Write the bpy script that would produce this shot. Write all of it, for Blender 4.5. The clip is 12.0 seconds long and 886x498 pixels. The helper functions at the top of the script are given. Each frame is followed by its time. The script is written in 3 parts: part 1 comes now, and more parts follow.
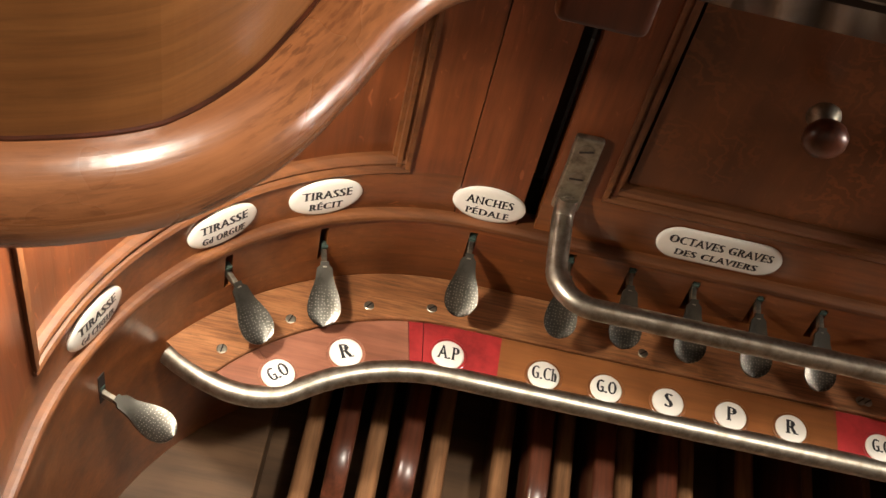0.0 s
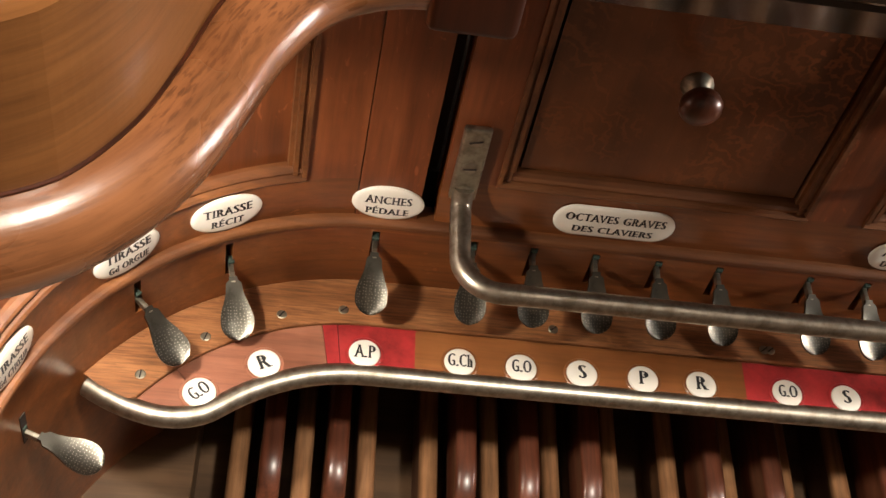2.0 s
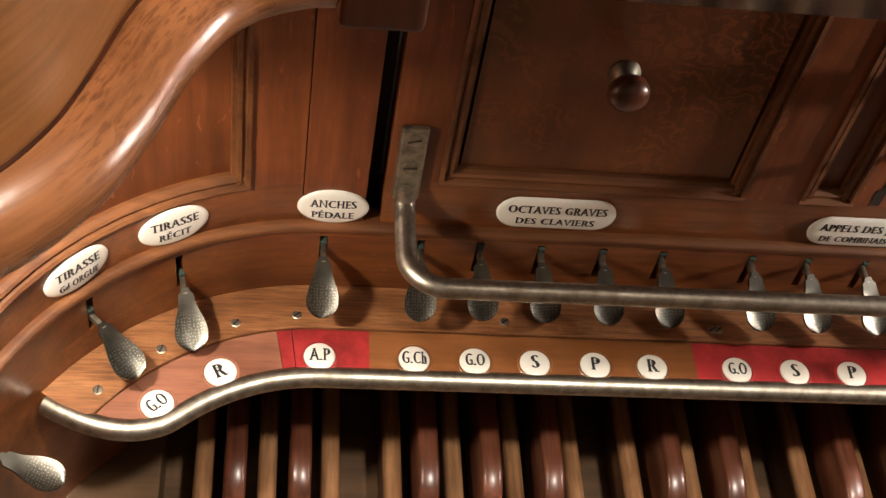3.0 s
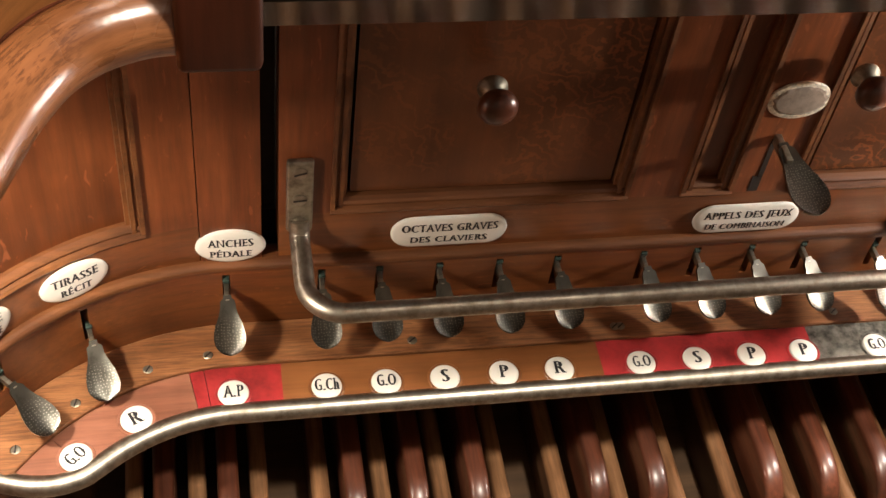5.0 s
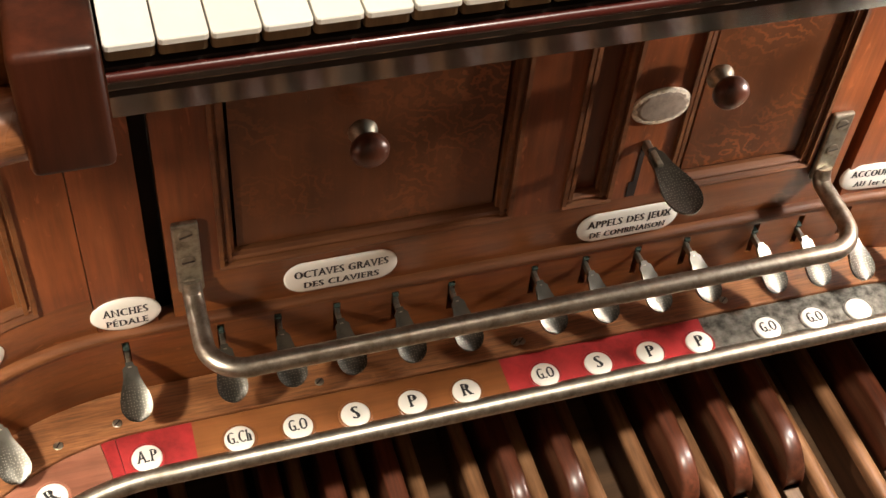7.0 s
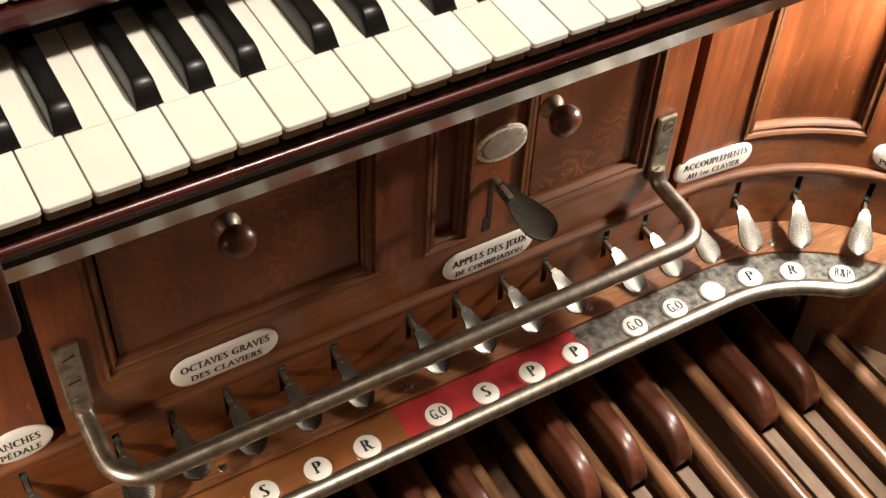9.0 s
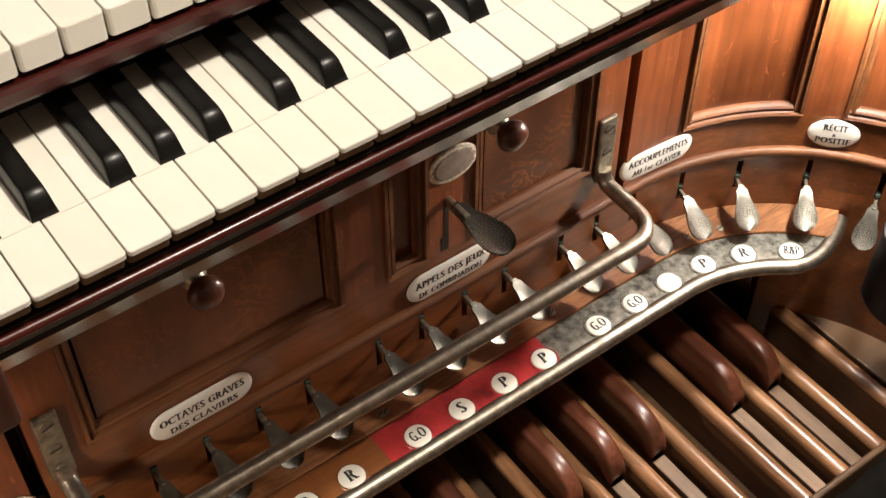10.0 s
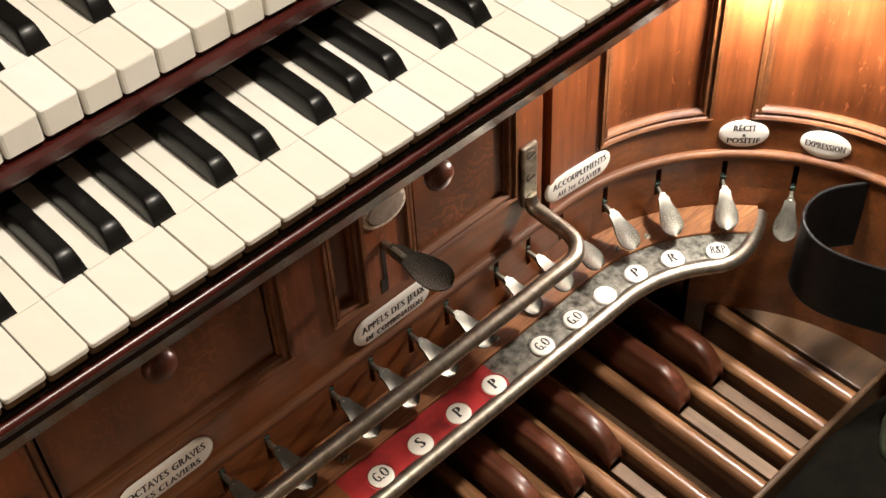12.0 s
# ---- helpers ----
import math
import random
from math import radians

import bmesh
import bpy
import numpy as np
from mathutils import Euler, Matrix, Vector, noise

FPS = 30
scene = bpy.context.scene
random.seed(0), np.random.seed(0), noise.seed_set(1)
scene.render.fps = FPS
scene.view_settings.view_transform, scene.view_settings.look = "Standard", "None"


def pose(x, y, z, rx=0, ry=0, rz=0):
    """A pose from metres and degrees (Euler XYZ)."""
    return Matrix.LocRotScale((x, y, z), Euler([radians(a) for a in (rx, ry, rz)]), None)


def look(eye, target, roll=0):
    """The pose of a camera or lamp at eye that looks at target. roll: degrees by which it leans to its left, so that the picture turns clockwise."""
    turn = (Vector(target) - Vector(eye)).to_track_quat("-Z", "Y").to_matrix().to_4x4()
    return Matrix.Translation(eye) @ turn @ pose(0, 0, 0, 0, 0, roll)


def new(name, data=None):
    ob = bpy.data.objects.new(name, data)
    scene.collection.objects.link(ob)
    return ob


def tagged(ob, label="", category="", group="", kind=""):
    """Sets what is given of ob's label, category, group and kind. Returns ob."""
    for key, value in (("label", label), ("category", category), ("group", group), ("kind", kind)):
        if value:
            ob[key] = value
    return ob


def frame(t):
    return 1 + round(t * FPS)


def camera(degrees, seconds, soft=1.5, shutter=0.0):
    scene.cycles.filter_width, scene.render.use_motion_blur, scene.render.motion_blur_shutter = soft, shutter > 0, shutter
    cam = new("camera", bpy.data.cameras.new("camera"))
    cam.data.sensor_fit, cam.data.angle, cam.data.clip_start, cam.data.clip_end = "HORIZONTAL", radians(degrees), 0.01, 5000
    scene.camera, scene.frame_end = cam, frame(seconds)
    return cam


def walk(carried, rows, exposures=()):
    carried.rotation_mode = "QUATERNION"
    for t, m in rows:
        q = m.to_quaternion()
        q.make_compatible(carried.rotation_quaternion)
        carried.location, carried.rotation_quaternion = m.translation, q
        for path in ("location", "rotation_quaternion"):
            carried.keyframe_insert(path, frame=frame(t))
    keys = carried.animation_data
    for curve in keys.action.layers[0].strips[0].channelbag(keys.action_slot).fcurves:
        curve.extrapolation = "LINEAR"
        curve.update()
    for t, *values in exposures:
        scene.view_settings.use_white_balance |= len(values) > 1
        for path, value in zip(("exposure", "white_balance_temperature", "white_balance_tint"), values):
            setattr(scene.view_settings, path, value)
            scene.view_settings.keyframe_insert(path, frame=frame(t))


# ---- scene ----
import collections
cam = camera(38.62, 12.0, soft=1.5)
PATH = [
    (0, -0.2013, -0.6305, 1.0709, 38.13, -3.93, 15.51),
    (0.5, -0.2019, -0.6309, 1.0748, 38.19, -5.53, 14.79),
    (1, -0.1998, -0.6337, 1.0799, 38.24, -7.18, 14.52),
    (1.5, -0.1981, -0.6353, 1.0868, 38.45, -8.88, 14.50),
    (2, -0.2009, -0.6363, 1.0926, 38.58, -10.65, 14.33),
    (2.5, -0.1915, -0.6431, 1.0977, 38.61, -11.13, 12.93),
    (3, -0.1812, -0.6553, 1.1028, 39.34, -12.33, 12.22),
    (5, -0.1470, -0.6804, 1.1262, 41.00, -15.79, 8.85),
    (5.5, -0.1382, -0.6861, 1.1345, 41.45, -17.29, 8.48),
    (6, -0.1315, -0.6895, 1.1411, 41.86, -18.29, 7.36),
    (6.5, -0.1259, -0.6853, 1.1498, 42.02, -19.41, 6.28),
    (7, -0.1244, -0.6798, 1.1583, 41.74, -21.15, 5.87),
    (9, -0.1502, -0.6584, 1.2067, 42.74, -32.14, 3.15),
    (9.5, -0.1583, -0.6482, 1.2167, 42.75, -34.11, 1.27),
    (10, -0.1669, -0.6410, 1.2279, 42.89, -36.47, -0.07),
    (10.5, -0.1729, -0.6355, 1.2338, 42.72, -38.14, -1.45),
    (11, -0.1733, -0.6375, 1.2459, 43.07, -40.17, -2.36),
    (11.5, -0.1760, -0.6429, 1.2527, 43.51, -40.68, -3.40),
    (12, -0.1777, -0.6433, 1.2574, 43.88, -41.14, -3.56),
]
walk(cam, [(t, pose(x, y, z, rx, 0, rz) @ pose(0, 0, 0, 0, 0, roll)) for t, x, y, z, rx, rz, roll in PATH],
     exposures=[(0.0, -0.08), (3.0, 0.0), (5.0, 0.18), (7.0, 0.24), (9.0, 0.0), (10.5, -0.08), (12.0, -0.13)])

# ---------------------------------------------------------------- light
world = bpy.data.worlds.new("world")
scene.world = world
world.use_nodes = True
world.node_tree.nodes["Background"].inputs[0].default_value = (1.0, 0.75, 0.5, 1)
world.node_tree.nodes["Background"].inputs[1].default_value = 0.02
scene.view_settings.exposure = 0.0


def lamp(name, at, watts, size, colour):
    data = bpy.data.lights.new(name, "POINT")
    data.energy, data.shadow_soft_size, data.color = watts, size, colour
    ob = new(name, data)
    ob.location = at
    return ob


def shaded_lamp(name, at, target, watts, size, colour, cone):
    """A jamb lamp under a shade: its light falls in a wide soft cone."""
    data = bpy.data.lights.new(name, "SPOT")
    data.energy, data.shadow_soft_size, data.color = watts, size, colour
    data.spot_size, data.spot_blend = radians(cone), 0.8
    ob = new(name, data)
    ob.matrix_basis = look(at, target)
    return ob


WARM = (1.0, 0.92, 0.80)
shaded_lamp("jamb_lamp", (-0.355, -0.190, 0.560), (-0.300, -0.220, 0.20), 8.6, 0.018, (1.0, 0.89, 0.74), 165)
lamp("jamb_lamp", (0.740, -0.120, 0.556), 12.0, 0.018, (1.0, 0.94, 0.86))
lamp("desk_lamp", (0.10, -0.42, 1.75), 5.0, 0.05, WARM)
lamp("room_lamp", (0.52, -0.83, 2.75), 210.0, 0.09, WARM)

# ---------------------------------------------------------------- materials


def nodes_of(name):
    m = bpy.data.materials.new(name)
    m.use_nodes = True
    return m, m.node_tree.nodes, m.node_tree.links, m.node_tree.nodes["Principled BSDF"]


def ramp(n, stops):
    r = n.new("ShaderNodeValToRGB")
    e = r.color_ramp.elements
    e[0].position, e[0].color = stops[0][0], (*stops[0][1], 1)
    e[1].position, e[1].color = stops[-1][0], (*stops[-1][1], 1)
    for p, c in stops[1:-1]:
        k = e.new(p)
        k.color = (*c, 1)
    return r


def noise_node(n, l, vec, scale, detail=5.0, rough=0.55):
    t = n.new("ShaderNodeTexNoise")
    t.inputs["Scale"].default_value, t.inputs["Detail"].default_value, t.inputs["Roughness"].default_value = scale, detail, rough
    l.new(vec, t.inputs["Vector"])
    return t


def wood(name, dark, light, grain="z", rough=0.32, fleck=0.0, coat=0.30, worn=None, density=1.0, pores=0.26, follow="", figure=0.0, uneven=0.0):
    m, n, l, b = nodes_of(name)
    tc = n.new("ShaderNodeTexCoord")
    info = n.new("ShaderNodeObjectInfo")
    sh = n.new("ShaderNodeVectorMath")
    sh.operation = "MULTIPLY_ADD"
    sh.inputs[1].default_value = (3.1, 5.3, 1.7)
    cmb = n.new("ShaderNodeCombineXYZ")
    for i in range(3):
        l.new(info.outputs["Random"], cmb.inputs[i])
    l.new(cmb.outputs[0], sh.inputs[0])
    source = tc.outputs["Object"]
    if follow:
        at = n.new("ShaderNodeAttribute")
        at.attribute_name = follow
        source = at.outputs["Vector"]
    l.new(source, sh.inputs[2])
    mp = n.new("ShaderNodeMapping")
    l.new(sh.outputs[0], mp.inputs[0])
    across, along = 60 * density, 4 * density
    mp.inputs["Scale"].default_value = tuple(along if a == grain else across for a in "xyz")
    big = noise_node(n, l, mp.outputs[0], 0.45, 3, 0.6)
    fine = noise_node(n, l, mp.outputs[0], 3.0, 6, 0.65)
    blot = noise_node(n, l, sh.outputs[0], 14, 3, 0.5)
    mid = tuple((a * 0.5 + c * 0.5) for a, c in zip(dark, light))
    r1 = ramp(n, [(0.30, dark), (0.5, mid), (0.72, light)])
    l.new(big.outputs[0], r1.inputs[0])
    r2 = ramp(n, [(0.35, (1 - pores,) * 3), (0.6, (1.06,) * 3)])
    l.new(fine.outputs[0], r2.inputs[0])
    r3 = ramp(n, [(0.3, (0.66, 0.62, 0.58)), (0.7, (1.2, 1.2, 1.2))])
    l.new(blot.outputs[0], r3.inputs[0])
    cols = r1.outputs[0]
    for other in (r2, r3):
        mx = n.new("ShaderNodeMix")
        mx.data_type, mx.blend_type = "RGBA", "MULTIPLY"
        mx.inputs[0].default_value = 1
        l.new(cols, mx.inputs[6])
        l.new(other.outputs[0], mx.inputs[7])
        cols = mx.outputs[2]
    if figure:
        curl = n.new("ShaderNodeTexWave")
        curl.bands_direction = "DIAGONAL"
        for key, value in (("Scale", 30.0), ("Distortion", 24.0), ("Detail", 4.0), ("Detail Scale", 0.8), ("Detail Roughness", 0.6)):
            curl.inputs[key].default_value = value
        l.new(sh.outputs[0], curl.inputs["Vector"])
        patch = noise_node(n, l, sh.outputs[0], 9, 2, 0.5)
        where = ramp(n, [(0.42, (0, 0, 0)), (0.66, (figure,) * 3)])
        l.new(patch.outputs[0], where.inputs[0])
        crest = ramp(n, [(0.55, (0, 0, 0)), (0.95, (1, 1, 1))])
        l.new(curl.outputs[1], crest.inputs[0])
        both = n.new("ShaderNodeMath")
        both.operation = "MULTIPLY"
        l.new(where.outputs[0], both.inputs[0])
        l.new(crest.outputs[0], both.inputs[1])
        mx = n.new("ShaderNodeMix")
        mx.data_type = "RGBA"
        l.new(both.outputs[0], mx.inputs[0])
        l.new(cols, mx.inputs[6])
        mx.inputs[7].default_value = (*[min(1, c * 1.6) for c in light], 1)
        cols = mx.outputs[2]
    if fleck:
        mp2 = n.new("ShaderNodeMapping")
        mp2.inputs["Rotation"].default_value = (0.5, 0.5, 0.5)
        mp2.inputs["Scale"].default_value = tuple(34 if a == grain else 105 for a in "xyz")
        l.new(sh.outputs[0], mp2.inputs[0])
        fl = noise_node(n, l, mp2.outputs[0], 1.0, 2, 0.5)
        fl.inputs["Distortion"].default_value = 1.8
        fr = ramp(n, [(0.66, (0, 0, 0)), (0.73, (fleck,) * 3)])
        l.new(fl.outputs[0], fr.inputs[0])
        mx = n.new("ShaderNodeMix")
        mx.data_type = "RGBA"
        l.new(fr.outputs[0], mx.inputs[0])
        l.new(cols, mx.inputs[6])
        mx.inputs[7].default_value = (*[min(1, c * 2.0 + 0.02) for c in light], 1)
        cols = mx.outputs[2]
    if worn:
        wm = n.new("ShaderNodeMapping")
        wm.inputs["Scale"].default_value = (110, 560, 560)
        l.new(source, wm.inputs[0])
        wn = noise_node(n, l, wm.outputs[0], 1.0, 4, 0.6)
        wr = ramp(n, [(0.50, (0, 0, 0)), (0.60, (0.8,) * 3)])
        l.new(wn.outputs[0], wr.inputs[0])
        wp = ramp(n, [(0.40, (0.05,) * 3), (0.62, (1, 1, 1))])
        l.new(noise_node(n, l, source, 22, 3, 0.6).outputs[0], wp.inputs[0])
        amount = n.new("ShaderNodeMath")
        amount.operation = "MULTIPLY"
        l.new(wr.outputs[0], amount.inputs[0])
        l.new(wp.outputs[0], amount.inputs[1])
        mx = n.new("ShaderNodeMix")
        mx.data_type = "RGBA"
        l.new(amount.outputs[0], mx.inputs[0])
        l.new(cols, mx.inputs[6])
        mx.inputs[7].default_value = (*worn, 1)
        cols = mx.outputs[2]
    l.new(cols, b.inputs["Base Color"])
    rr = n.new("ShaderNodeMapRange")
    rr.inputs[3].default_value, rr.inputs[4].default_value = rough - 0.08, rough + 0.14
    l.new(blot.outputs[0], rr.inputs[0])
    l.new(rr.outputs[0], b.inputs["Roughness"])
    b.inputs["Coat Weight"].default_value, b.inputs["Coat Roughness"].default_value = coat, 0.24
    bp = n.new("ShaderNodeBump")
    bp.inputs["Strength"].default_value, bp.inputs["Distance"].default_value = 0.25, 0.0006
    l.new(fine.outputs[0], bp.inputs["Height"])
    l.new(bp.outputs[0], b.inputs["Normal"])
    if uneven:
        wave = n.new("ShaderNodeBump")
        wave.inputs["Strength"].default_value, wave.inputs["Distance"].default_value = uneven, 0.004
        l.new(noise_node(n, l, sh.outputs[0], 34, 3, 0.55).outputs[0], wave.inputs["Height"])
        l.new(wave.outputs[0], bp.inputs["Normal"])
        l.new(bp.outputs[0], b.inputs["Coat Normal"])
    return m


def metal(name, colour, rough=0.3, spots=0.5, dots=0.0, dark=(0.1, 0.08, 0.06), bump=0.3):
    m, n, l, b = nodes_of(name)
    tc = n.new("ShaderNodeTexCoord")
    a = noise_node(n, l, tc.outputs["Object"], 90, 6, 0.65)
    c = noise_node(n, l, tc.outputs["Object"], 700, 3, 0.6)
    r = ramp(n, [(0.34, dark), (0.34 + 0.3 * spots, colour), (0.8, tuple(min(1, k * 1.15) for k in colour))])
    l.new(a.outputs[0], r.inputs[0])
    l.new(r.outputs[0], b.inputs["Base Color"])
    b.inputs["Metallic"].default_value = 1.0
    mr = n.new("ShaderNodeMapRange")
    mr.inputs[3].default_value, mr.inputs[4].default_value = rough + 0.12, rough - 0.08
    l.new(a.outputs[0], mr.inputs[0])
    l.new(mr.outputs[0], b.inputs["Roughness"])
    bp = n.new("ShaderNodeBump")
    bp.inputs["Strength"].default_value, bp.inputs["Distance"].default_value = bump, 0.0003
    l.new(c.outputs[0], bp.inputs["Height"])
    last = bp
    if dots:
        v = n.new("ShaderNodeTexVoronoi")
        v.voronoi_dimensions = "2D"
        v.inputs["Scale"].default_value, v.inputs["Randomness"].default_value = 400, 0.55
        l.new(tc.outputs["Object"], v.inputs["Vector"])
        spot = ramp(n, [(0.09, (1, 1, 1)), (0.24, (0, 0, 0))])
        l.new(v.outputs["Distance"], spot.inputs[0])
        sep = n.new("ShaderNodeSeparateXYZ")
        l.new(tc.outputs["Object"], sep.inputs[0])
        low = n.new("ShaderNodeMapRange")
        low.inputs[1].default_value, low.inputs[2].default_value, low.inputs[3].default_value, low.inputs[4].default_value = -0.016, -0.026, 0.0, 1.0
        l.new(sep.outputs[1], low.inputs[0])
        vr = n.new("ShaderNodeMix")
        vr.data_type = "RGBA"
        vr.inputs[6].default_value = (0, 0, 0, 1)
        l.new(low.outputs[0], vr.inputs[0])
        l.new(spot.outputs[0], vr.inputs[7])
        mx = n.new("ShaderNodeMix")
        mx.data_type = "RGBA"
        l.new(vr.outputs[2], mx.inputs[0])
        l.new(r.outputs[0], mx.inputs[6])
        mx.inputs[7].default_value = (0.32, 0.30, 0.25, 1)
        l.new(mx.outputs[2], b.inputs["Base Color"])
        b2 = n.new("ShaderNodeBump")
        b2.inputs["Strength"].default_value, b2.inputs["Distance"].default_value = dots, 0.0008
        l.new(vr.outputs[2], b2.inputs["Height"])
        l.new(bp.outputs[0], b2.inputs["Normal"])
        last = b2
    l.new(last.outputs[0], b.inputs["Normal"])
    return m


def plain(name, colour, rough=0.4, vary=0.12, scale=60, coat=0.0, bump=0.1, metallic=0.0, pieces=0.0):
    m, n, l, b = nodes_of(name)
    tc = n.new("ShaderNodeTexCoord")
    a = noise_node(n, l, tc.outputs["Object"], scale, 6, 0.65)
    lo = tuple(k * (1 - 2 * vary) for k in colour)
    hi = tuple(min(1, k * (1 + vary)) for k in colour)
    r = ramp(n, [(0.3, lo), (0.55, colour), (0.75, hi)])
    l.new(a.outputs[0], r.inputs[0])
    cols = r.outputs[0]
    if pieces:
        info = n.new("ShaderNodeObjectInfo")
        pr = ramp(n, [(0.0, (1 - pieces, 1 - pieces * 1.3, 1 - pieces * 2.0)), (1.0, (1, 1, 1))])
        l.new(info.outputs["Random"], pr.inputs[0])
        mx = n.new("ShaderNodeMix")
        mx.data_type, mx.blend_type = "RGBA", "MULTIPLY"
        mx.inputs[0].default_value = 1
        l.new(cols, mx.inputs[6])
        l.new(pr.outputs[0], mx.inputs[7])
        cols = mx.outputs[2]
    l.new(cols, b.inputs["Base Color"])
    b.inputs["Roughness"].default_value, b.inputs["Metallic"].default_value = rough, metallic
    b.inputs["Coat Weight"].default_value, b.inputs["Coat Roughness"].default_value = coat, 0.12
    bp = n.new("ShaderNodeBump")
    bp.inputs["Strength"].default_value, bp.inputs["Distance"].default_value = bump, 0.0008
    l.new(a.outputs[0], bp.inputs["Height"])
    l.new(bp.outputs[0], b.inputs["Normal"])
    return m


M_STILE = wood("mahogany_upright", (0.115, 0.029, 0.0085), (0.265, 0.076, 0.0235), "z", fleck=0.24)
M_RAIL = wood("mahogany_level", (0.105, 0.030, 0.0075), (0.225, 0.072, 0.018), "x", fleck=0.18)
M_PANEL = wood("mahogany_panel", (0.086, 0.0225, 0.0065), (0.225, 0.064, 0.0185), "z", fleck=0.36, density=0.7)
# figured wood, its tone lowered below the panels for shade on the drawers
M_DRAWER = wood("figured_shaded_mahogany", (0.072, 0.0205, 0.0055), (0.165, 0.051, 0.0140), "z", fleck=0.12, density=0.45, pores=0.15, figure=0.75)
M_MOULD = wood("moulding_wood", (0.10, 0.031, 0.008), (0.22, 0.082, 0.024), "x", rough=0.52, coat=0.0)
M_OAK = wood("oak_strip", (0.22, 0.084, 0.029), (0.38, 0.165, 0.066), "x", rough=0.4, fleck=0.15, coat=0.1, density=3.2, pores=0.5)
M_ORANGE = wood("plate_wood", (0.18, 0.062, 0.018), (0.285, 0.110, 0.036), "x", rough=0.3, pores=0.15)
M_PINK = wood("plate_pink_wood", (0.23, 0.088, 0.050), (0.37, 0.155, 0.098), "x", rough=0.35, pores=0.3)
M_ARM = wood("arm_wood", (0.26, 0.096, 0.035), (0.41, 0.170, 0.068), "x", rough=0.25, coat=0.6, uneven=0.13, worn=(0.12, 0.042, 0.016), density=1.6, pores=0.25, follow="grain")
M_RISER = wood("riser_wood", (0.24, 0.095, 0.027), (0.33, 0.14, 0.043), "x", rough=0.33, density=1.6, pores=0.2, follow="grain")
M_ROSE = wood("rosewood", (0.024, 0.007, 0.003), (0.085, 0.020, 0.008), "z", rough=0.36, coat=0.0, pores=0.3)
M_SLIP = plain("black_polished_wood", (0.010, 0.0055, 0.0032), 0.12, 0.3, 12, coat=0.35, bump=0.03)
M_REDEDGE = wood("red_varnish", (0.042, 0.006, 0.005), (0.080, 0.012, 0.008), "x", rough=0.26, coat=0.2, pores=0.1)
M_PEDNAT = wood("pedal_oak", (0.24, 0.110, 0.050), (0.41, 0.215, 0.102), "y", rough=0.30, coat=0.6, pores=0.42)
# darker than the oak tops: shade on the pedal sides put into colour
M_PEDFLANK = wood("pedal_shaded_flank", (0.075, 0.03, 0.012), (0.16, 0.068, 0.027), "y", rough=0.5, coat=0.0)
M_PEDSHARP = wood("pedal_rosewood", (0.058, 0.019, 0.010), (0.19, 0.059, 0.030), "y", rough=0.30, coat=0.35, pores=0.45)
M_PALE = wood("pale_lever_wood", (0.16, 0.095, 0.055), (0.30, 0.20, 0.125), "y", rough=0.5, coat=0.0)
M_FLOOR = wood("floor_wood", (0.066, 0.036, 0.017), (0.15, 0.083, 0.040), "x", rough=0.45, coat=0.1, density=0.6)
M_STEEL = metal("polished_steel", (0.47, 0.43, 0.36), 0.38, spots=0.9, dark=(0.25, 0.215, 0.165), bump=0.12)
M_SPOON = metal("nickel_dotted", (0.105, 0.10, 0.085), 0.32, dots=0.14, dark=(0.075, 0.07, 0.058), bump=0.06)
M_FELT = plain("green_felt", (0.028, 0.05, 0.038), 0.9, 0.3, 400)
M_BRACKET = metal("dull_steel", (0.44, 0.41, 0.33), 0.42, spots=0.8, dark=(0.2, 0.18, 0.14))
M_GREY = metal("tarnished_pewter", (0.40, 0.39, 0.335), 0.37, spots=1.0, dark=(0.06, 0.058, 0.048))
M_RED = plain("red_leather", (0.37, 0.030, 0.031), 0.33, 0.3, 34, coat=0.25, bump=0.3)
M_ENAMEL = plain("white_enamel", (0.82, 0.79, 0.71), 0.12, 0.03, 30, coat=0.6, bump=0.03)
M_INK = plain("black_ink", (0.012, 0.012, 0.014), 0.4, 0.1)
M_IVORY = plain("ivory", (0.87, 0.855, 0.80), 0.22, 0.03, 25, coat=0.3, bump=0.04, pieces=0.09)
M_KEYWOOD = wood("key_limewood", (0.22, 0.16, 0.09), (0.36, 0.27, 0.15), "z", rough=0.5, coat=0.0)
M_EBONY = plain("ebony", (0.004, 0.0037, 0.0035), 0.34, 0.3, 80)
# near-black: the shade of slots, gaps and hollows is put into this colour
M_VOID = plain("void_shade", (0.02, 0.012, 0.008), 0.7, 0.3)
M_BAG = plain("dark_bag_cloth", (0.0055, 0.0048, 0.0032), 0.95, 0.35, 60, bump=0.4)
M_LEATHER = plain("black_leather", (0.009, 0.009, 0.0095), 0.5, 0.3, 120, bump=0.3)
M_GREEN = plain("dark_green_cloth", (0.03, 0.04, 0.02), 0.8, 0.3, 90, bump=0.4)
M_WALL = plain("room_plaster", (0.20, 0.15, 0.115), 0.8, 0.15, 3)
M_OVAL = plain("worn_oval_plate", (0.30, 0.24, 0.19), 0.4, 0.2, 90)
M_CREAM = plain("chipped_rim", (0.72, 0.64, 0.5), 0.5, 0.3, 300, bump=0.5)

for m, level in ((M_EBONY, 0.32), (M_SLIP, 0.6), (M_BAG, 0.1), (M_LEATHER, 0.3)):
    m.node_tree.nodes["Principled BSDF"].inputs["Specular IOR Level"].default_value = level
M_SLIP.node_tree.nodes["Principled BSDF"].inputs["Coat IOR"].default_value = 1.5

# ---------------------------------------------------------------- mesh helpers


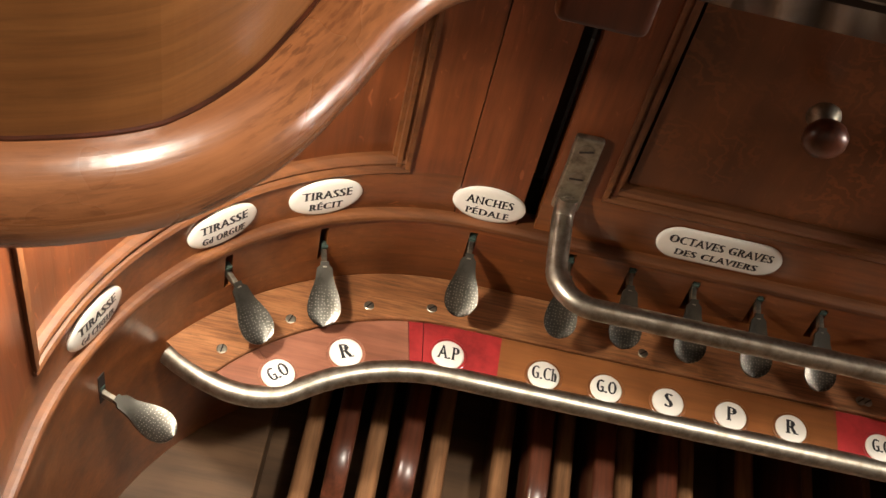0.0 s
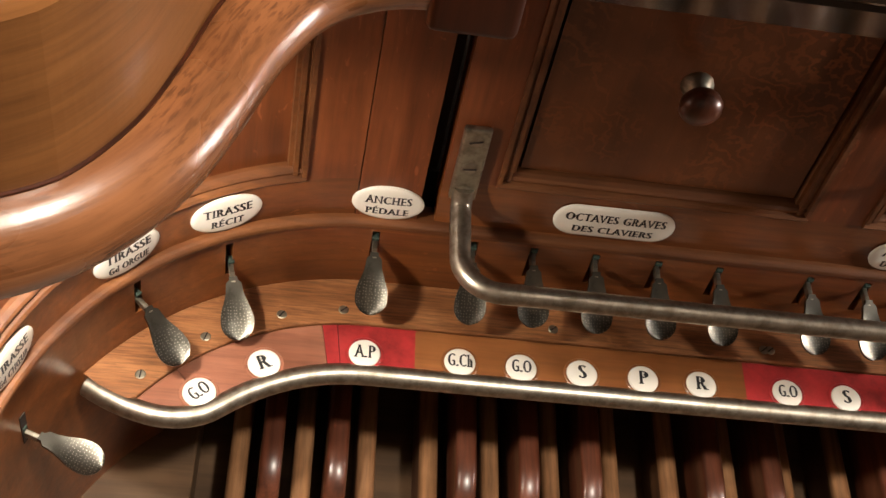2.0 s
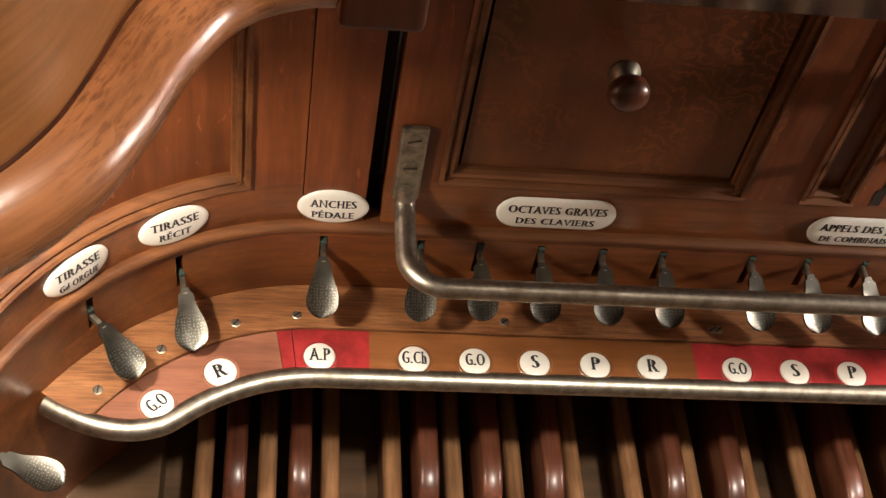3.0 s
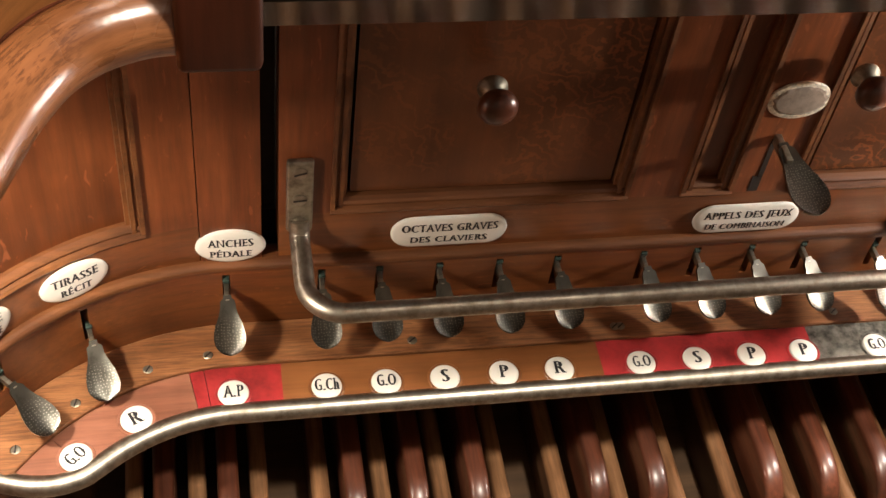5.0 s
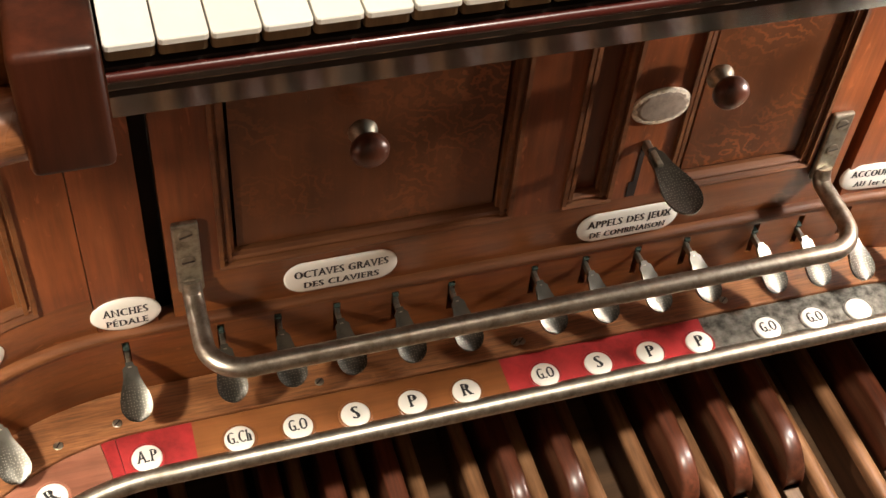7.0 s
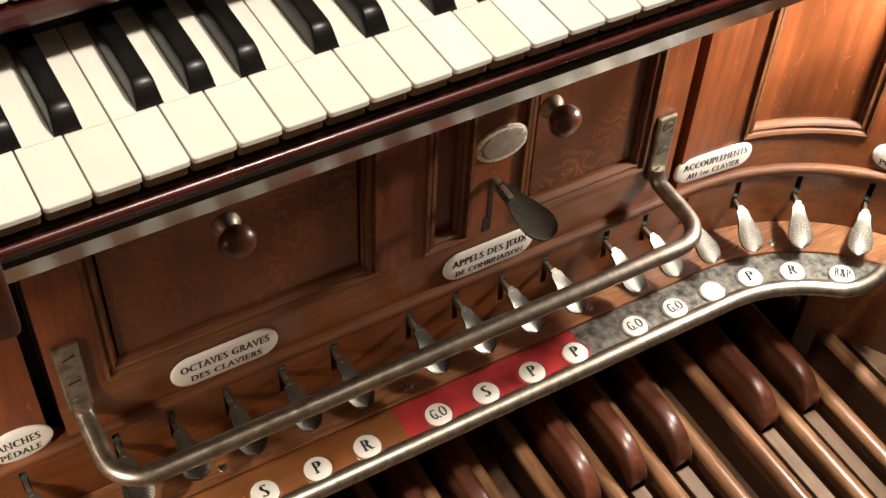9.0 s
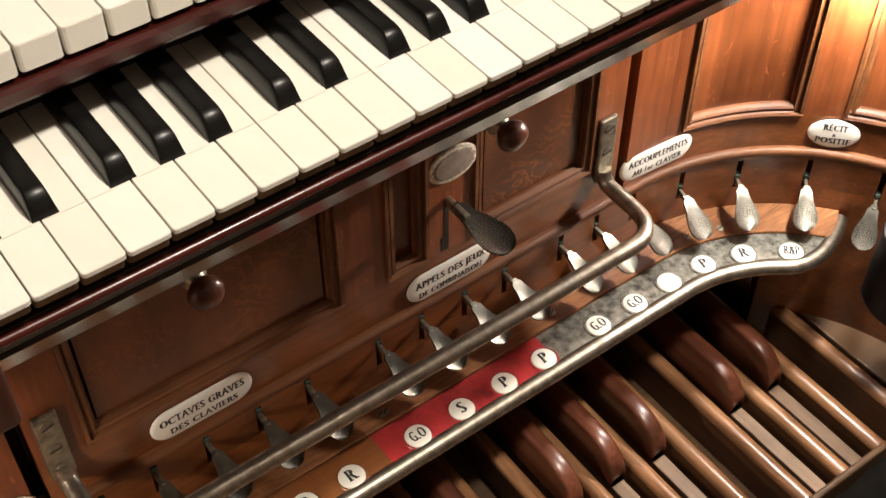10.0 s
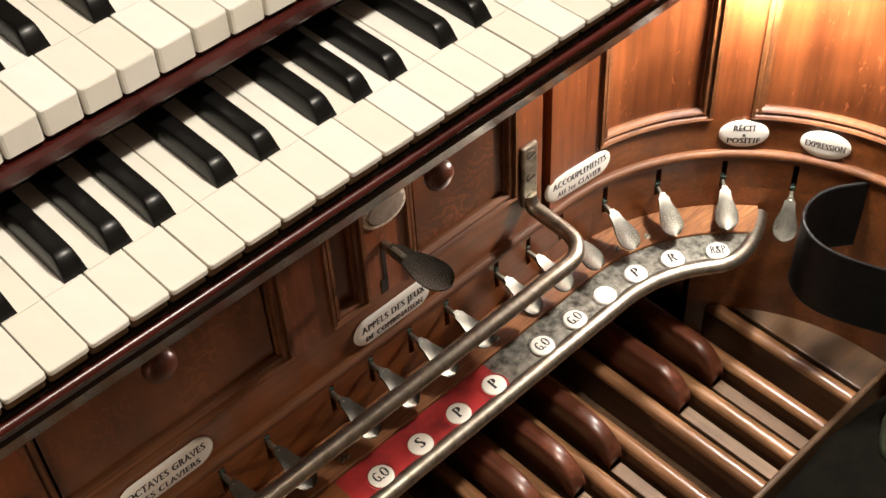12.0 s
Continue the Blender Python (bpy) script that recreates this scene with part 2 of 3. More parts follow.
def part(name, bm, material, parent=None, label="", at=None, smooth=False, kind=""):
    me = bpy.data.meshes.new(name)
    bm.normal_update()
    bm.to_mesh(me)
    bm.free()
    me.materials.append(material)
    if smooth:
        me.shade_smooth()
        me.set_sharp_from_angle(angle=radians(42))
    ob = new(name, me)
    if at is not None:
        ob.matrix_basis = at
    if parent:
        ob.parent = parent
    if label:
        tagged(ob, label)
    if kind:
        tagged(ob, kind=kind)
    return ob


def thing(name, label, category, group="", kind="", at=None):
    ob = new(name)
    ob.empty_display_size = 0.02
    if at is not None:
        ob.matrix_basis = at
    return tagged(ob, label, category, group, kind)


def bevel(bm, width, segments=2, edges=None):
    bmesh.ops.bevel(bm, geom=list(edges or bm.edges), offset=width, segments=segments, affect="EDGES", profile=0.5, clamp_overlap=True)


def box(x0, x1, y0, y1, z0, z1, r=0.0, seg=2):
    bm = bmesh.new()
    bmesh.ops.create_cube(bm, size=1)
    for v in bm.verts:
        v.co = Vector(((x0 + x1) / 2 + v.co.x * (x1 - x0), (y0 + y1) / 2 + v.co.y * (y1 - y0), (z0 + z1) / 2 + v.co.z * (z1 - z0)))
    if r:
        bevel(bm, r, seg)
    return bm


def loft(rings, closed=True, caps=True, loop=False):
    """Rings of points of equal count, skinned together."""
    bm = bmesh.new()
    vs = [[bm.verts.new(p) for p in ring] for ring in rings]
    k = len(rings[0])
    pairs = list(zip(vs, vs[1:])) + ([(vs[-1], vs[0])] if loop else [])
    for a, b in pairs:
        for i in range(k if closed else k - 1):
            j = (i + 1) % k
            bm.faces.new((a[i], a[j], b[j], b[i]))
    if caps and closed and not loop:
        bm.faces.new(vs[0][::-1])
        bm.faces.new(vs[-1])
    bmesh.ops.recalc_face_normals(bm, faces=bm.faces)
    return bm


def tube(points, radius, k=12, squash=1.0):
    pts = [Vector(p) for p in points]
    rings = []
    for i, p in enumerate(pts):
        t = (pts[min(i + 1, len(pts) - 1)] - pts[max(i - 1, 0)]).normalized()
        side = t.cross(Vector((0, 0, 1)))
        side = side.normalized() if side.length > 1e-3 else Vector((1, 0, 0))
        up = side.cross(t).normalized()
        r = radius[i] if isinstance(radius, (list, tuple)) else radius
        rings.append([p + side * (math.cos(a) * r) + up * (math.sin(a) * r * squash) for a in [2 * math.pi * q / k for q in range(k)]])
    return loft(rings)


def lathe(profile, k=24):
    """(radius, height) pairs turned round z."""
    rings = [[(r * math.cos(2 * math.pi * q / k), r * math.sin(2 * math.pi * q / k), h) for q in range(k)] for r, h in profile]
    return loft(rings)


def spline(points, n):
    """A smooth curve through points, n steps a span."""
    pts = [Vector(p) for p in points]
    pts = [2 * pts[0] - pts[1]] + pts + [2 * pts[-1] - pts[-2]]
    out = []
    for a, b, c, d in zip(pts, pts[1:], pts[2:], pts[3:]):
        for i in range(n):
            t = i / n
            out.append(0.5 * (2 * b + (c - a) * t + (2 * a - 5 * b + 4 * c - d) * t * t + (3 * b - a - 3 * c + d) * t ** 3))
    out.append(pts[-2])
    return out


# plan of the knee wall: straight in the middle, a quarter round at either side, then towards the player
CX, HALF, RB = 0.2105, 0.345, 0.268
QUART = RB * math.pi / 2


def plan(s, d):
    """The point at s along the wall's face and d in front of it, with the wall's turn."""
    a, sg = abs(s), (1 if s >= 0 else -1)
    if a <= HALF:
        return CX + s, -d, 0.0
    if a <= HALF + QUART:
        th = (a - HALF) / RB
        return CX + sg * (HALF + (RB - d) * math.sin(th)), -RB + (RB - d) * math.cos(th), -sg * th
    return CX + sg * (HALF + RB - d), -RB - (a - HALF - QUART), -sg * math.pi / 2


def along(x):
    """s of the face point above x."""
    u, sg = abs(x - CX), (1 if x >= CX else -1)
    if u <= HALF:
        return x - CX
    return sg * (HALF + RB * math.asin(min(1, (u - HALF) / RB)))


def stand(s, d, z):
    """A pose on the wall: x along it to the right, -y out of it."""
    x, y, a = plan(s, d)
    return pose(x, y, z, 0, 0, math.degrees(a))


def sweep(profile, s0, s1):
    """A closed outline of (d, z) run along the wall from s0 to s1."""
    cuts = [s0]
    for edge in (-HALF - QUART, -HALF, HALF, HALF + QUART):
        if s0 < edge < s1:
            cuts.append(edge)
    cuts.append(s1)
    ss = []
    for a, b in zip(cuts, cuts[1:]):
        curved = HALF - 1e-6 <= abs((a + b) / 2) <= HALF + QUART
        n = max(1, math.ceil((b - a) / 0.015)) if curved else 1
        ss += [a + (b - a) * i / n for i in range(n)]
    ss.append(s1)
    return loft([[(*plan(s, d)[:2], z) for d, z in profile] for s in ss])


def slab(d0, d1, z0, z1, s0, s1, r=0.0):
    """A board on the wall with its front edges eased."""
    if r:
        return sweep([(d0, z0), (d1 - r, z0), (d1 - r * 0.3, z0 + r * 0.3), (d1, z0 + r), (d1, z1 - r), (d1 - r * 0.3, z1 - r * 0.3), (d1 - r, z1), (d0, z1)], s0, s1)
    return sweep([(d0, z0), (d1, z0), (d1, z1), (d0, z1)], s0, s1)


def serifs(bm, cap):
    """Slab serifs at the flat feet and heads of the letters (xy plane)."""
    seen, jobs = set(), []
    for level in (-1, 1):
        zs = collections.Counter(round(v.co.y / (cap * 0.01)) for v in bm.verts if v.co.y * level > cap * 0.2)
        if not zs:
            continue
        at = zs.most_common(1)[0][0] * cap * 0.01
        seen.clear()
        for v0 in bm.verts:
            if v0 in seen:
                continue
            island, todo = [], [v0]
            seen.add(v0)
            while todo:
                v = todo.pop()
                island.append(v)
                for e in v.link_edges:
                    o = e.other_vert(v)
                    if o not in seen:
                        seen.add(o)
                        todo.append(o)
            xs = []
            for x in sorted(v.co.x for v in island if abs(v.co.y - at) < cap * 0.012):
                if not xs or x - xs[-1] > cap * 0.02:
                    xs.append(x)
            for l, r in zip(xs[0::2], xs[1::2]):
                grow = cap * 0.075
                jobs.append((l - grow, r + grow if r - l < cap * 0.30 else r, at, level))
    th = cap * 0.065
    for l, r, at, level in jobs:
        y0, y1 = sorted((at, at - level * th))
        vs = [bm.verts.new((x, y, z)) for z in (-0.00012, 0.00013) for x, y in ((l, y0), (r, y0), (r, y1), (l, y1))]
        for f in ((4, 5, 6, 7), (3, 2, 1, 0), (0, 1, 5, 4), (1, 2, 6, 5), (2, 3, 7, 6), (3, 0, 4, 7)):
            bm.faces.new([vs[k] for k in f])
    return bm


def lettering(text, cap, width, heavy=0.105):
    """Words as a flat mesh in the xz plane, facing -y, centred, cap high and width wide. heavy: how much the uprights are thickened."""
    cu = bpy.data.curves.new("lettering", "FONT")
    cu.body, cu.size, cu.align_x, cu.align_y = text, cap * 1.42, "CENTER", "CENTER"
    cu.extrude, cu.offset = 0.00015, 0.0
    cu.resolution_u = 3
    cu.space_character = 1.16
    ob = bpy.data.objects.new("lettering", cu)
    scene.collection.objects.link(ob)
    bpy.context.view_layer.update()
    me = bpy.data.meshes.new_from_object(ob.evaluated_get(bpy.context.evaluated_depsgraph_get()))
    bpy.data.objects.remove(ob)
    bm = bmesh.new()
    bm.from_mesh(me)
    bpy.data.meshes.remove(me)
    bmesh.ops.remove_doubles(bm, verts=bm.verts, dist=1e-7)
    bm.normal_update()
    shift = {}
    for v in bm.verts:
        out = sum((f.normal for f in v.link_faces if abs(f.normal.z) < 0.5), Vector())
        if out.length > 1e-6:
            shift[v] = out.normalized()
    for v, out in shift.items():
        v.co.x += out.x * abs(out.x) * cap * heavy
        v.co.y -= out.y * abs(out.y) * cap * 0.026
    middle = (max(v.co.y for v in bm.verts) + min(v.co.y for v in bm.verts)) / 2
    bmesh.ops.translate(bm, verts=bm.verts, vec=(0, -middle, 0))
    serifs(bm, cap)
    bmesh.ops.translate(bm, verts=bm.verts, vec=(0, middle, 0))
    xs = [v.co.x for v in bm.verts]
    mid, k = (max(xs) + min(xs)) / 2, width / (max(xs) - min(xs))
    for v in bm.verts:
        v.co = Vector(((v.co.x - mid) * k, -v.co.z, v.co.y))
    return bm


def locate(x, y):
    """s and d of a point of the plan."""
    u, sg = abs(x - CX), (1 if x >= CX else -1)
    if u <= HALF:
        return x - CX, -y
    return sg * (HALF + RB * math.atan2(u - HALF, y + RB)), RB - math.hypot(u - HALF, y + RB)


# ---------------------------------------------------------------- room
room = (("wall_north", (-2.5, 2.9, 2.0, 2.1, -0.1, 3.0)), ("wall_south", (-2.5, 2.9, -3.1, -3.0, -0.1, 3.0)),
        ("wall_west", (-2.6, -2.5, -3.1, 2.1, -0.1, 3.0)), ("wall_east", (2.9, 3.0, -3.1, 2.1, -0.1, 3.0)))
for name, (a, b, c, d, e, f) in room:
    tagged(part(name, box(a, b, c, d, e, f), M_WALL), "plain warm plaster wall of the organ loft", "wall", kind="structure")
tagged(part("ceiling", box(-2.6, 3.0, -3.1, 2.1, 3.0, 3.1), M_WALL), "plain plaster ceiling of the organ loft", "ceiling", kind="structure")
tagged(part("floor", box(-2.6, 3.0, -3.1, 2.1, -0.1, 0.0), M_FLOOR), "brown wooden floor under the pedalboard", "floor", kind="structure")

# ---------------------------------------------------------------- console: lower wall with slots
S = 0.005                       # face of the slotted wall
LEDGE = 0.309
SLOTS = [-0.319, -0.254, -0.138, -0.058, -0.0085, 0.0435, 0.0965, 0.1485, 0.2275, 0.2775, 0.3295, 0.3795, 0.452, 0.500, 0.551, 0.616, 0.680, 0.742, 0.790]
console = thing("organ_console", "dark reddish mahogany organ console with a curved knee wall", "organ console")
END = HALF + QUART + 0.35
slot_s = [along(x) for x in SLOTS]
edges = [-END] + [v for s in slot_s for v in (s - 0.0032, s + 0.0032)] + [END]
for a, b in zip(edges[0::2], edges[1::2]):
    part("slotted_board", slab(-0.02, S, 0.262, 0.301, a, b), M_RAIL, console)
part("upper_band", slab(-0.02, S, 0.301, LEDGE, -END, END), M_RAIL, console)
part("lower_band", slab(-0.02, S, 0.17, 0.262, -0.53, 0.53), M_RAIL, console)
for a, b in ((-END, -0.53), (0.53, END)):
    part("side_wall", slab(-0.02, S, 0.0, 0.262, a, b), M_RAIL, console)
# near-black sheet that gives the slots their shade
part("slot_shade_sheet", slab(-0.045, -0.04, 0.17, 0.33, -END, END), M_VOID, console)
part("ledge_moulding", sweep([(-0.01, LEDGE - 0.003), (0.0058, LEDGE - 0.003), (0.0078, LEDGE - 0.001), (0.0084, LEDGE + 0.002), (0.0080, LEDGE + 0.0045), (0.0065, LEDGE + 0.0062), (0.004, LEDGE + 0.007), (-0.01, LEDGE + 0.007)], -END, END), M_MOULD, console)
# unseen dark sheets added for the shade in the pedal recess
part("recess_shade_back", box(-0.45, 0.87, 0.34, 0.36, 0.0, 0.9), M_VOID, console)
part("recess_shade_top", box(-0.45, 0.87, 0.01, 0.34, 0.20, 0.22), M_VOID, console)

# upper wall, middle frame
TOPZ = 0.70
G0, G1 = -0.094, 0.524          # the frame's ends beside the shadow gaps


def upright(x0, x1, z0=LEDGE + 0.007, d=0.0, mat=None, name="stile", dp=-0.03):
    return part(name, slab(dp, d, z0, TOPZ, along(x0), along(x1)), mat or M_STILE, console)


def moulding(s0, s1, z0):
    """A stepped moulding round the foot and sides of a sunk panel."""
    part("moulding", sweep([(-0.02, z0 - 0.010), (0.002, z0 - 0.010), (0.0035, z0 - 0.0075), (0.002, z0 - 0.005), (-0.001, z0 - 0.004), (-0.0008, z0 - 0.001), (0.0006, z0), (-0.001, z0 + 0.002), (-0.005, z0 + 0.0035), (-0.02, z0 + 0.0035)], s0 - 0.010, s1 + 0.010), M_MOULD, console)
    for sg, s in ((-1, s0), (1, s1)):
        steps = [(0.010, 0.0065, 0.0032), (0.0065, 0.0035, -0.0012), (0.0035, 0.0, 0.0004), (0.0, -0.003, -0.004)]
        for a, b, d in steps:
            u, v = sorted((s + sg * a, s + sg * b))
            part("moulding", slab(-0.02, d, z0 - 0.004, TOPZ, u, v), M_MOULD, console)


part("bottom_rail", slab(-0.03, 0.0, LEDGE + 0.007, 0.3665, along(G0), along(G1)), M_RAIL, console)
upright(G0, -0.052, 0.3665)
upright(0.196, 0.2455, 0.3665)
upright(0.288, 0.343, 0.3665)
upright(0.487, G1, 0.3665)
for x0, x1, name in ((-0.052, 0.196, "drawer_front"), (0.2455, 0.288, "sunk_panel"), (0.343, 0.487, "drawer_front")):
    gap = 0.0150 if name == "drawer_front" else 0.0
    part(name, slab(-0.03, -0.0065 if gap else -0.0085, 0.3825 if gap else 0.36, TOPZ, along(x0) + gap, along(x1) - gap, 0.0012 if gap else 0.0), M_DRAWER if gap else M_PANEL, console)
    if gap:
        # dark strip behind the drawer's clearance, coloured as its shade
        part("drawer_gap_shade", slab(-0.036, -0.031, 0.36, TOPZ, along(x0), along(x1)), M_VOID, console)
moulding(along(-0.043), along(0.187), 0.376)
moulding(along(0.2535), along(0.2795), 0.376)
moulding(along(0.351), along(0.477), 0.376)
# shadow gaps beside the frame: near-black strips carry their shade
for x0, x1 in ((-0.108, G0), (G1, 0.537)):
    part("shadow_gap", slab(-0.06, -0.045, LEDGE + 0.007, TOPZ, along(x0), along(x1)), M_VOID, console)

# curved sides: post, rail, stiles, sunk panels
for sg in (-1, 1):
    x0, x1 = ((-0.157, -0.108) if sg < 0 else (0.537, 0.586))
    upright(x0, x1, name="corner_post", d=0.0008)
panels_left = ((-0.729, -0.420),)
panels_right = ((0.4075, 0.520), (0.582, 0.720))
for sg, pans, sp in ((-1, panels_left, along(-0.157)), (1, panels_right, along(0.586))):
    a, b = sorted((sp + sg * 0.0009, sg * END))
    part("curved_rail", slab(-0.03, 0.0, LEDGE + 0.007, 0.3585, a, b), M_RAIL, console)
    marks = [a] + [v for pr in pans for v in (pr[0] - 0.008, pr[1] + 0.008)] + [b]
    for u, v in zip(marks[0::2], marks[1::2]):
        part("curved_stile", slab(-0.03, 0.0, 0.3585, TOPZ, u, v), M_STILE, console)
    for u, v in pans:
        part("curved_panel", slab(-0.03, -0.0085, 0.352, TOPZ, u - 0.008, v + 0.008), M_PANEL, console)
        moulding(u, v, 0.368)

# combination board: oak strip, coloured plates, steel edge
BOARD = 0.2325                  # top of the combination board


RIM = 0.092                     # the steel edge's distance from the face
BEND = [(0.53, RIM), (0.552, RIM - 0.002), (0.575, RIM - 0.011), (0.592, RIM - 0.026), (0.602, 0.047), (0.607, 0.028), (0.609, 0.010)]


SHORT = 0.010                   # the board stops earlier at the treble side


def rim(s):
    """How far the board reaches out at s."""
    a = abs(s) + (SHORT if s > 0.3 else 0.0)
    if a <= BEND[0][0]:
        return RIM
    for (a0, d0), (a1, d1) in zip(BEND, BEND[1:]):
        if a <= a1:
            return d0 + (d1 - d0) * (a - a0) / (a1 - a0)
    return 0.010


def plate(s0, s1, d0, d1, lift, thick, follow=False):
    """A board between two distances from the wall, sloping with the combination board."""
    n = max(1, math.ceil((s1 - s0) / 0.006)) if follow or abs(s0) > 0.3 or abs(s1) > 0.3 else 1
    rings = []
    for i in range(n + 1):
        s = s0 + (s1 - s0) * i / n
        e = min(d1, rim(s) - 0.004)
        e = max(e, d0 + 0.001)
        q = 0.001
        prof = [(d0, -thick), (e, -thick), (e, lift - q), (e - q, lift), (d0 + q, lift), (d0, lift - q)]
        rings.append([(*plan(s, d)[:2], BOARD + dz) for d, dz in prof])
    return loft(rings)


board = thing("combination_board", "sloping wooden board with coloured plates and steel edge", "pedal board")
part("oak_strip", plate(-0.606, 0.606 - SHORT, S, 0.0490, 0.0022, 0.012, True), M_OAK, board, "worn light oak strip with steel screws")
PLATES = ((-0.545, along(-0.182), M_PINK, "pinkish brown plate"), (along(-0.182) + 0.0006, along(-0.167), M_RED, "bright red strip"),
          (along(-0.167) + 0.0008, along(-0.096), M_RED, "bright red plate"), (along(-0.096), along(0.184), M_ORANGE, "orange brown wooden plate"),
          (along(0.184), along(0.385), M_RED, "bright red plate"), (along(0.385), 0.596 - SHORT, M_GREY, "glossy dark grey plate"), (-0.596, -0.5455, M_PINK, "pale pinkish end plate"))
for a, b, mat, label in PLATES:
    part("plate", plate(a, b, 0.0495, RIM - 0.002, 0.0, 0.012, True), mat, board, label)
ends = [(p.x, p.y) for p in spline([(s, d, 0.0) for s, d in BEND], 4)]
path = [(-s, d) for s, d in reversed(ends)] + [(-0.53 + 1.06 * i / 70, RIM) for i in range(1, 70)] + [(s - SHORT, d) for s, d in ends]
rimline = [(*plan(s, d + 0.0012)[:2], BOARD - 0.0062) for s, d in path]
part("steel_edge", tube(rimline, 0.0088, 16, 1.0), M_STEEL, board, "polished steel half-round edge", smooth=True)
# dark slab that stands for the shade beneath the board
part("board_shade_under", plate(-0.58, 0.57, S, RIM - 0.006, -0.0125, 0.022, True), M_VOID, board)


def screw_bm(r):
    bm = lathe([(r * 0.2, -0.001), (r, -0.001), (r, 0.0004), (r * 0.8, 0.0009), (0.0002, 0.001)], 14)
    return bm


for s in (-0.575, -0.505, along(-0.218), along(-0.160), 0.0, along(0.020), along(0.205), along(0.418), along(0.612), along(0.656)):
    d = 0.037
    x, y, a = plan(s, d)
    part("screw", screw_bm(0.0042), M_BRACKET, board, "dull steel slotted screw", pose(x, y, BOARD + 0.0024, 0, 0, math.degrees(a)))
    part("screw_slot", box(-0.0036, 0.0036, -0.0005, 0.0005, 0.0, 0.0013), M_VOID, board, "", pose(x, y, BOARD + 0.0024, 0, 0, math.degrees(a)) @ pose(0, 0, 0, 0, 0, 40))

# enamel buttons
BUTTONS = [(-0.266, -0.124, "G.O"), (-0.217, -0.094, "R"), (-0.137, -0.081, "A.P"), (-0.059, -0.08, "G.Ch"), (-0.008, -0.08, "G.O"), (0.043, -0.08, "S"), (0.095, -0.08, "P"), (0.145, -0.08, "R"),
           (0.220, -0.08, "G.O"), (0.272, -0.08, "S"), (0.324, -0.08, "P"), (0.374, -0.08, "P"), (0.446, -0.08, "G.O"), (0.496, -0.08, "G.O"), (0.544, -0.08, ""), (0.591, -0.081, "P"), (0.635, -0.098, "R"), (0.681, -0.122, "R&P")]
R_BUTTON = 0.0130


def button(x, y, word):
    s, d = locate(x, y)
    d = 0.0775
    px, py, a = plan(s, d)
    m = pose(px, py, BOARD + 0.0002, 0, 0, math.degrees(a))
    b = thing("enamel_button", "round white enamel button lettered in black on the board", "button", "enamel buttons", at=m)
    r = R_BUTTON
    part("disc", lathe([(r, -0.002), (r, 0.0008), (r * 0.96, 0.0016), (r * 0.85, 0.0020), (r * 0.5, 0.0024), (0.0003, 0.0025)], 28), M_ENAMEL, b, smooth=True)
    part("seat_ring", lathe([(r * 1.01, -0.001), (r * 1.01, 0.0002), (r * 1.04, 0.0007), (r * 1.14, 0.0007), (r * 1.2, 0.0)], 28), M_GREY if x > 0.385 else M_PINK if x < -0.18 else (M_RED if -0.17 < x < -0.1 or 0.19 < x < 0.385 else M_ORANGE), b, smooth=True)
    if word:
        width = {"S": 0.0075, "P": 0.0085, "R": 0.0105, "G.Ch": 0.0205, "A.P": 0.0175, "G.O": 0.0165}.get(word, 0.0175)
        bm = lettering(word, 0.0134 if len(word) < 2 else 0.0124, width, 0.095)
        bmesh.ops.rotate(bm, verts=bm.verts, cent=(0, 0, 0), matrix=Matrix.Rotation(radians(-90), 3, "X"))
        part("letters", bm, M_INK, b, "black serif letters", pose(0, 0, 0.0027))
    return b


for x, y, w in BUTTONS:
    button(x, y, w)


# spoon-shaped combination pedals
def spoon_mesh(length, wide):
    """A flat tang, square shoulders, straight tapering neck and a dished oval tread."""
    rings = []
    n = 30
    for i in range(n + 1):
        t = 1 - (1 - i / n) ** 1.6
        if t < 0.06:
            w = 0.25
        elif t < 0.09:
            w = 0.25 + 0.21 * (t - 0.06) / 0.03
        else:
            q = (t - 0.09) / 0.91
            w = 0.46 + 0.16 * min(1.0, q / 0.45) + 0.38 * (0.5 - 0.5 * math.cos(min(1.0, max(0.0, (q - 0.12) / 0.58)) * math.pi))
            if q > 0.70:
                w *= math.sqrt(max(0.0, 1 - (0.985 * (q - 0.70) / 0.30) ** 2))
        w *= wide / 2
        th = 0.0016
        y = -length * t
        dish = 0.0022 * min(1, max(0, (t - 0.2) / 0.5))
        ring = []
        for k in range(9):
            u = -1 + k / 4
            ring.append((u * w, y, th - dish * (1 - u * u) * 1.0 + dish * 0.4))
        for k in range(8, -1, -1):
            u = -1 + k / 4
            ring.append((u * w * 0.96, y, -th - dish * (1 - u * u) * 0.6 + dish * 0.4))
        rings.append(ring)
    return loft(rings)


def spoon(x, z=0.292, drop=30, turn=0.0, length=0.0505, wide=0.0262, sway=0.0):
    p = thing("combination_pedal", "spoon-shaped nickel combination pedal with dotted tread in a wall slot", "organ pedal", "combination pedals", at=stand(along(x), 0.012, z) @ pose(0, 0, 0, 0, 0, turn))
    part("stem", box(-0.0020, 0.0020, -0.010, 0.03, -0.0065, 0.0005, 0.0008), M_BRACKET, p, "dull steel stem")
    part("tread", spoon_mesh(length, wide), M_SPOON, p, at=pose(0, -0.005, 0.001, drop, 0, sway), smooth=True)
    part("felt", box(-0.0026, 0.0026, 0.0055, 0.012, 0.0030, 0.0062, 0.0006), M_FELT, p, "small green felt pad")
    return p


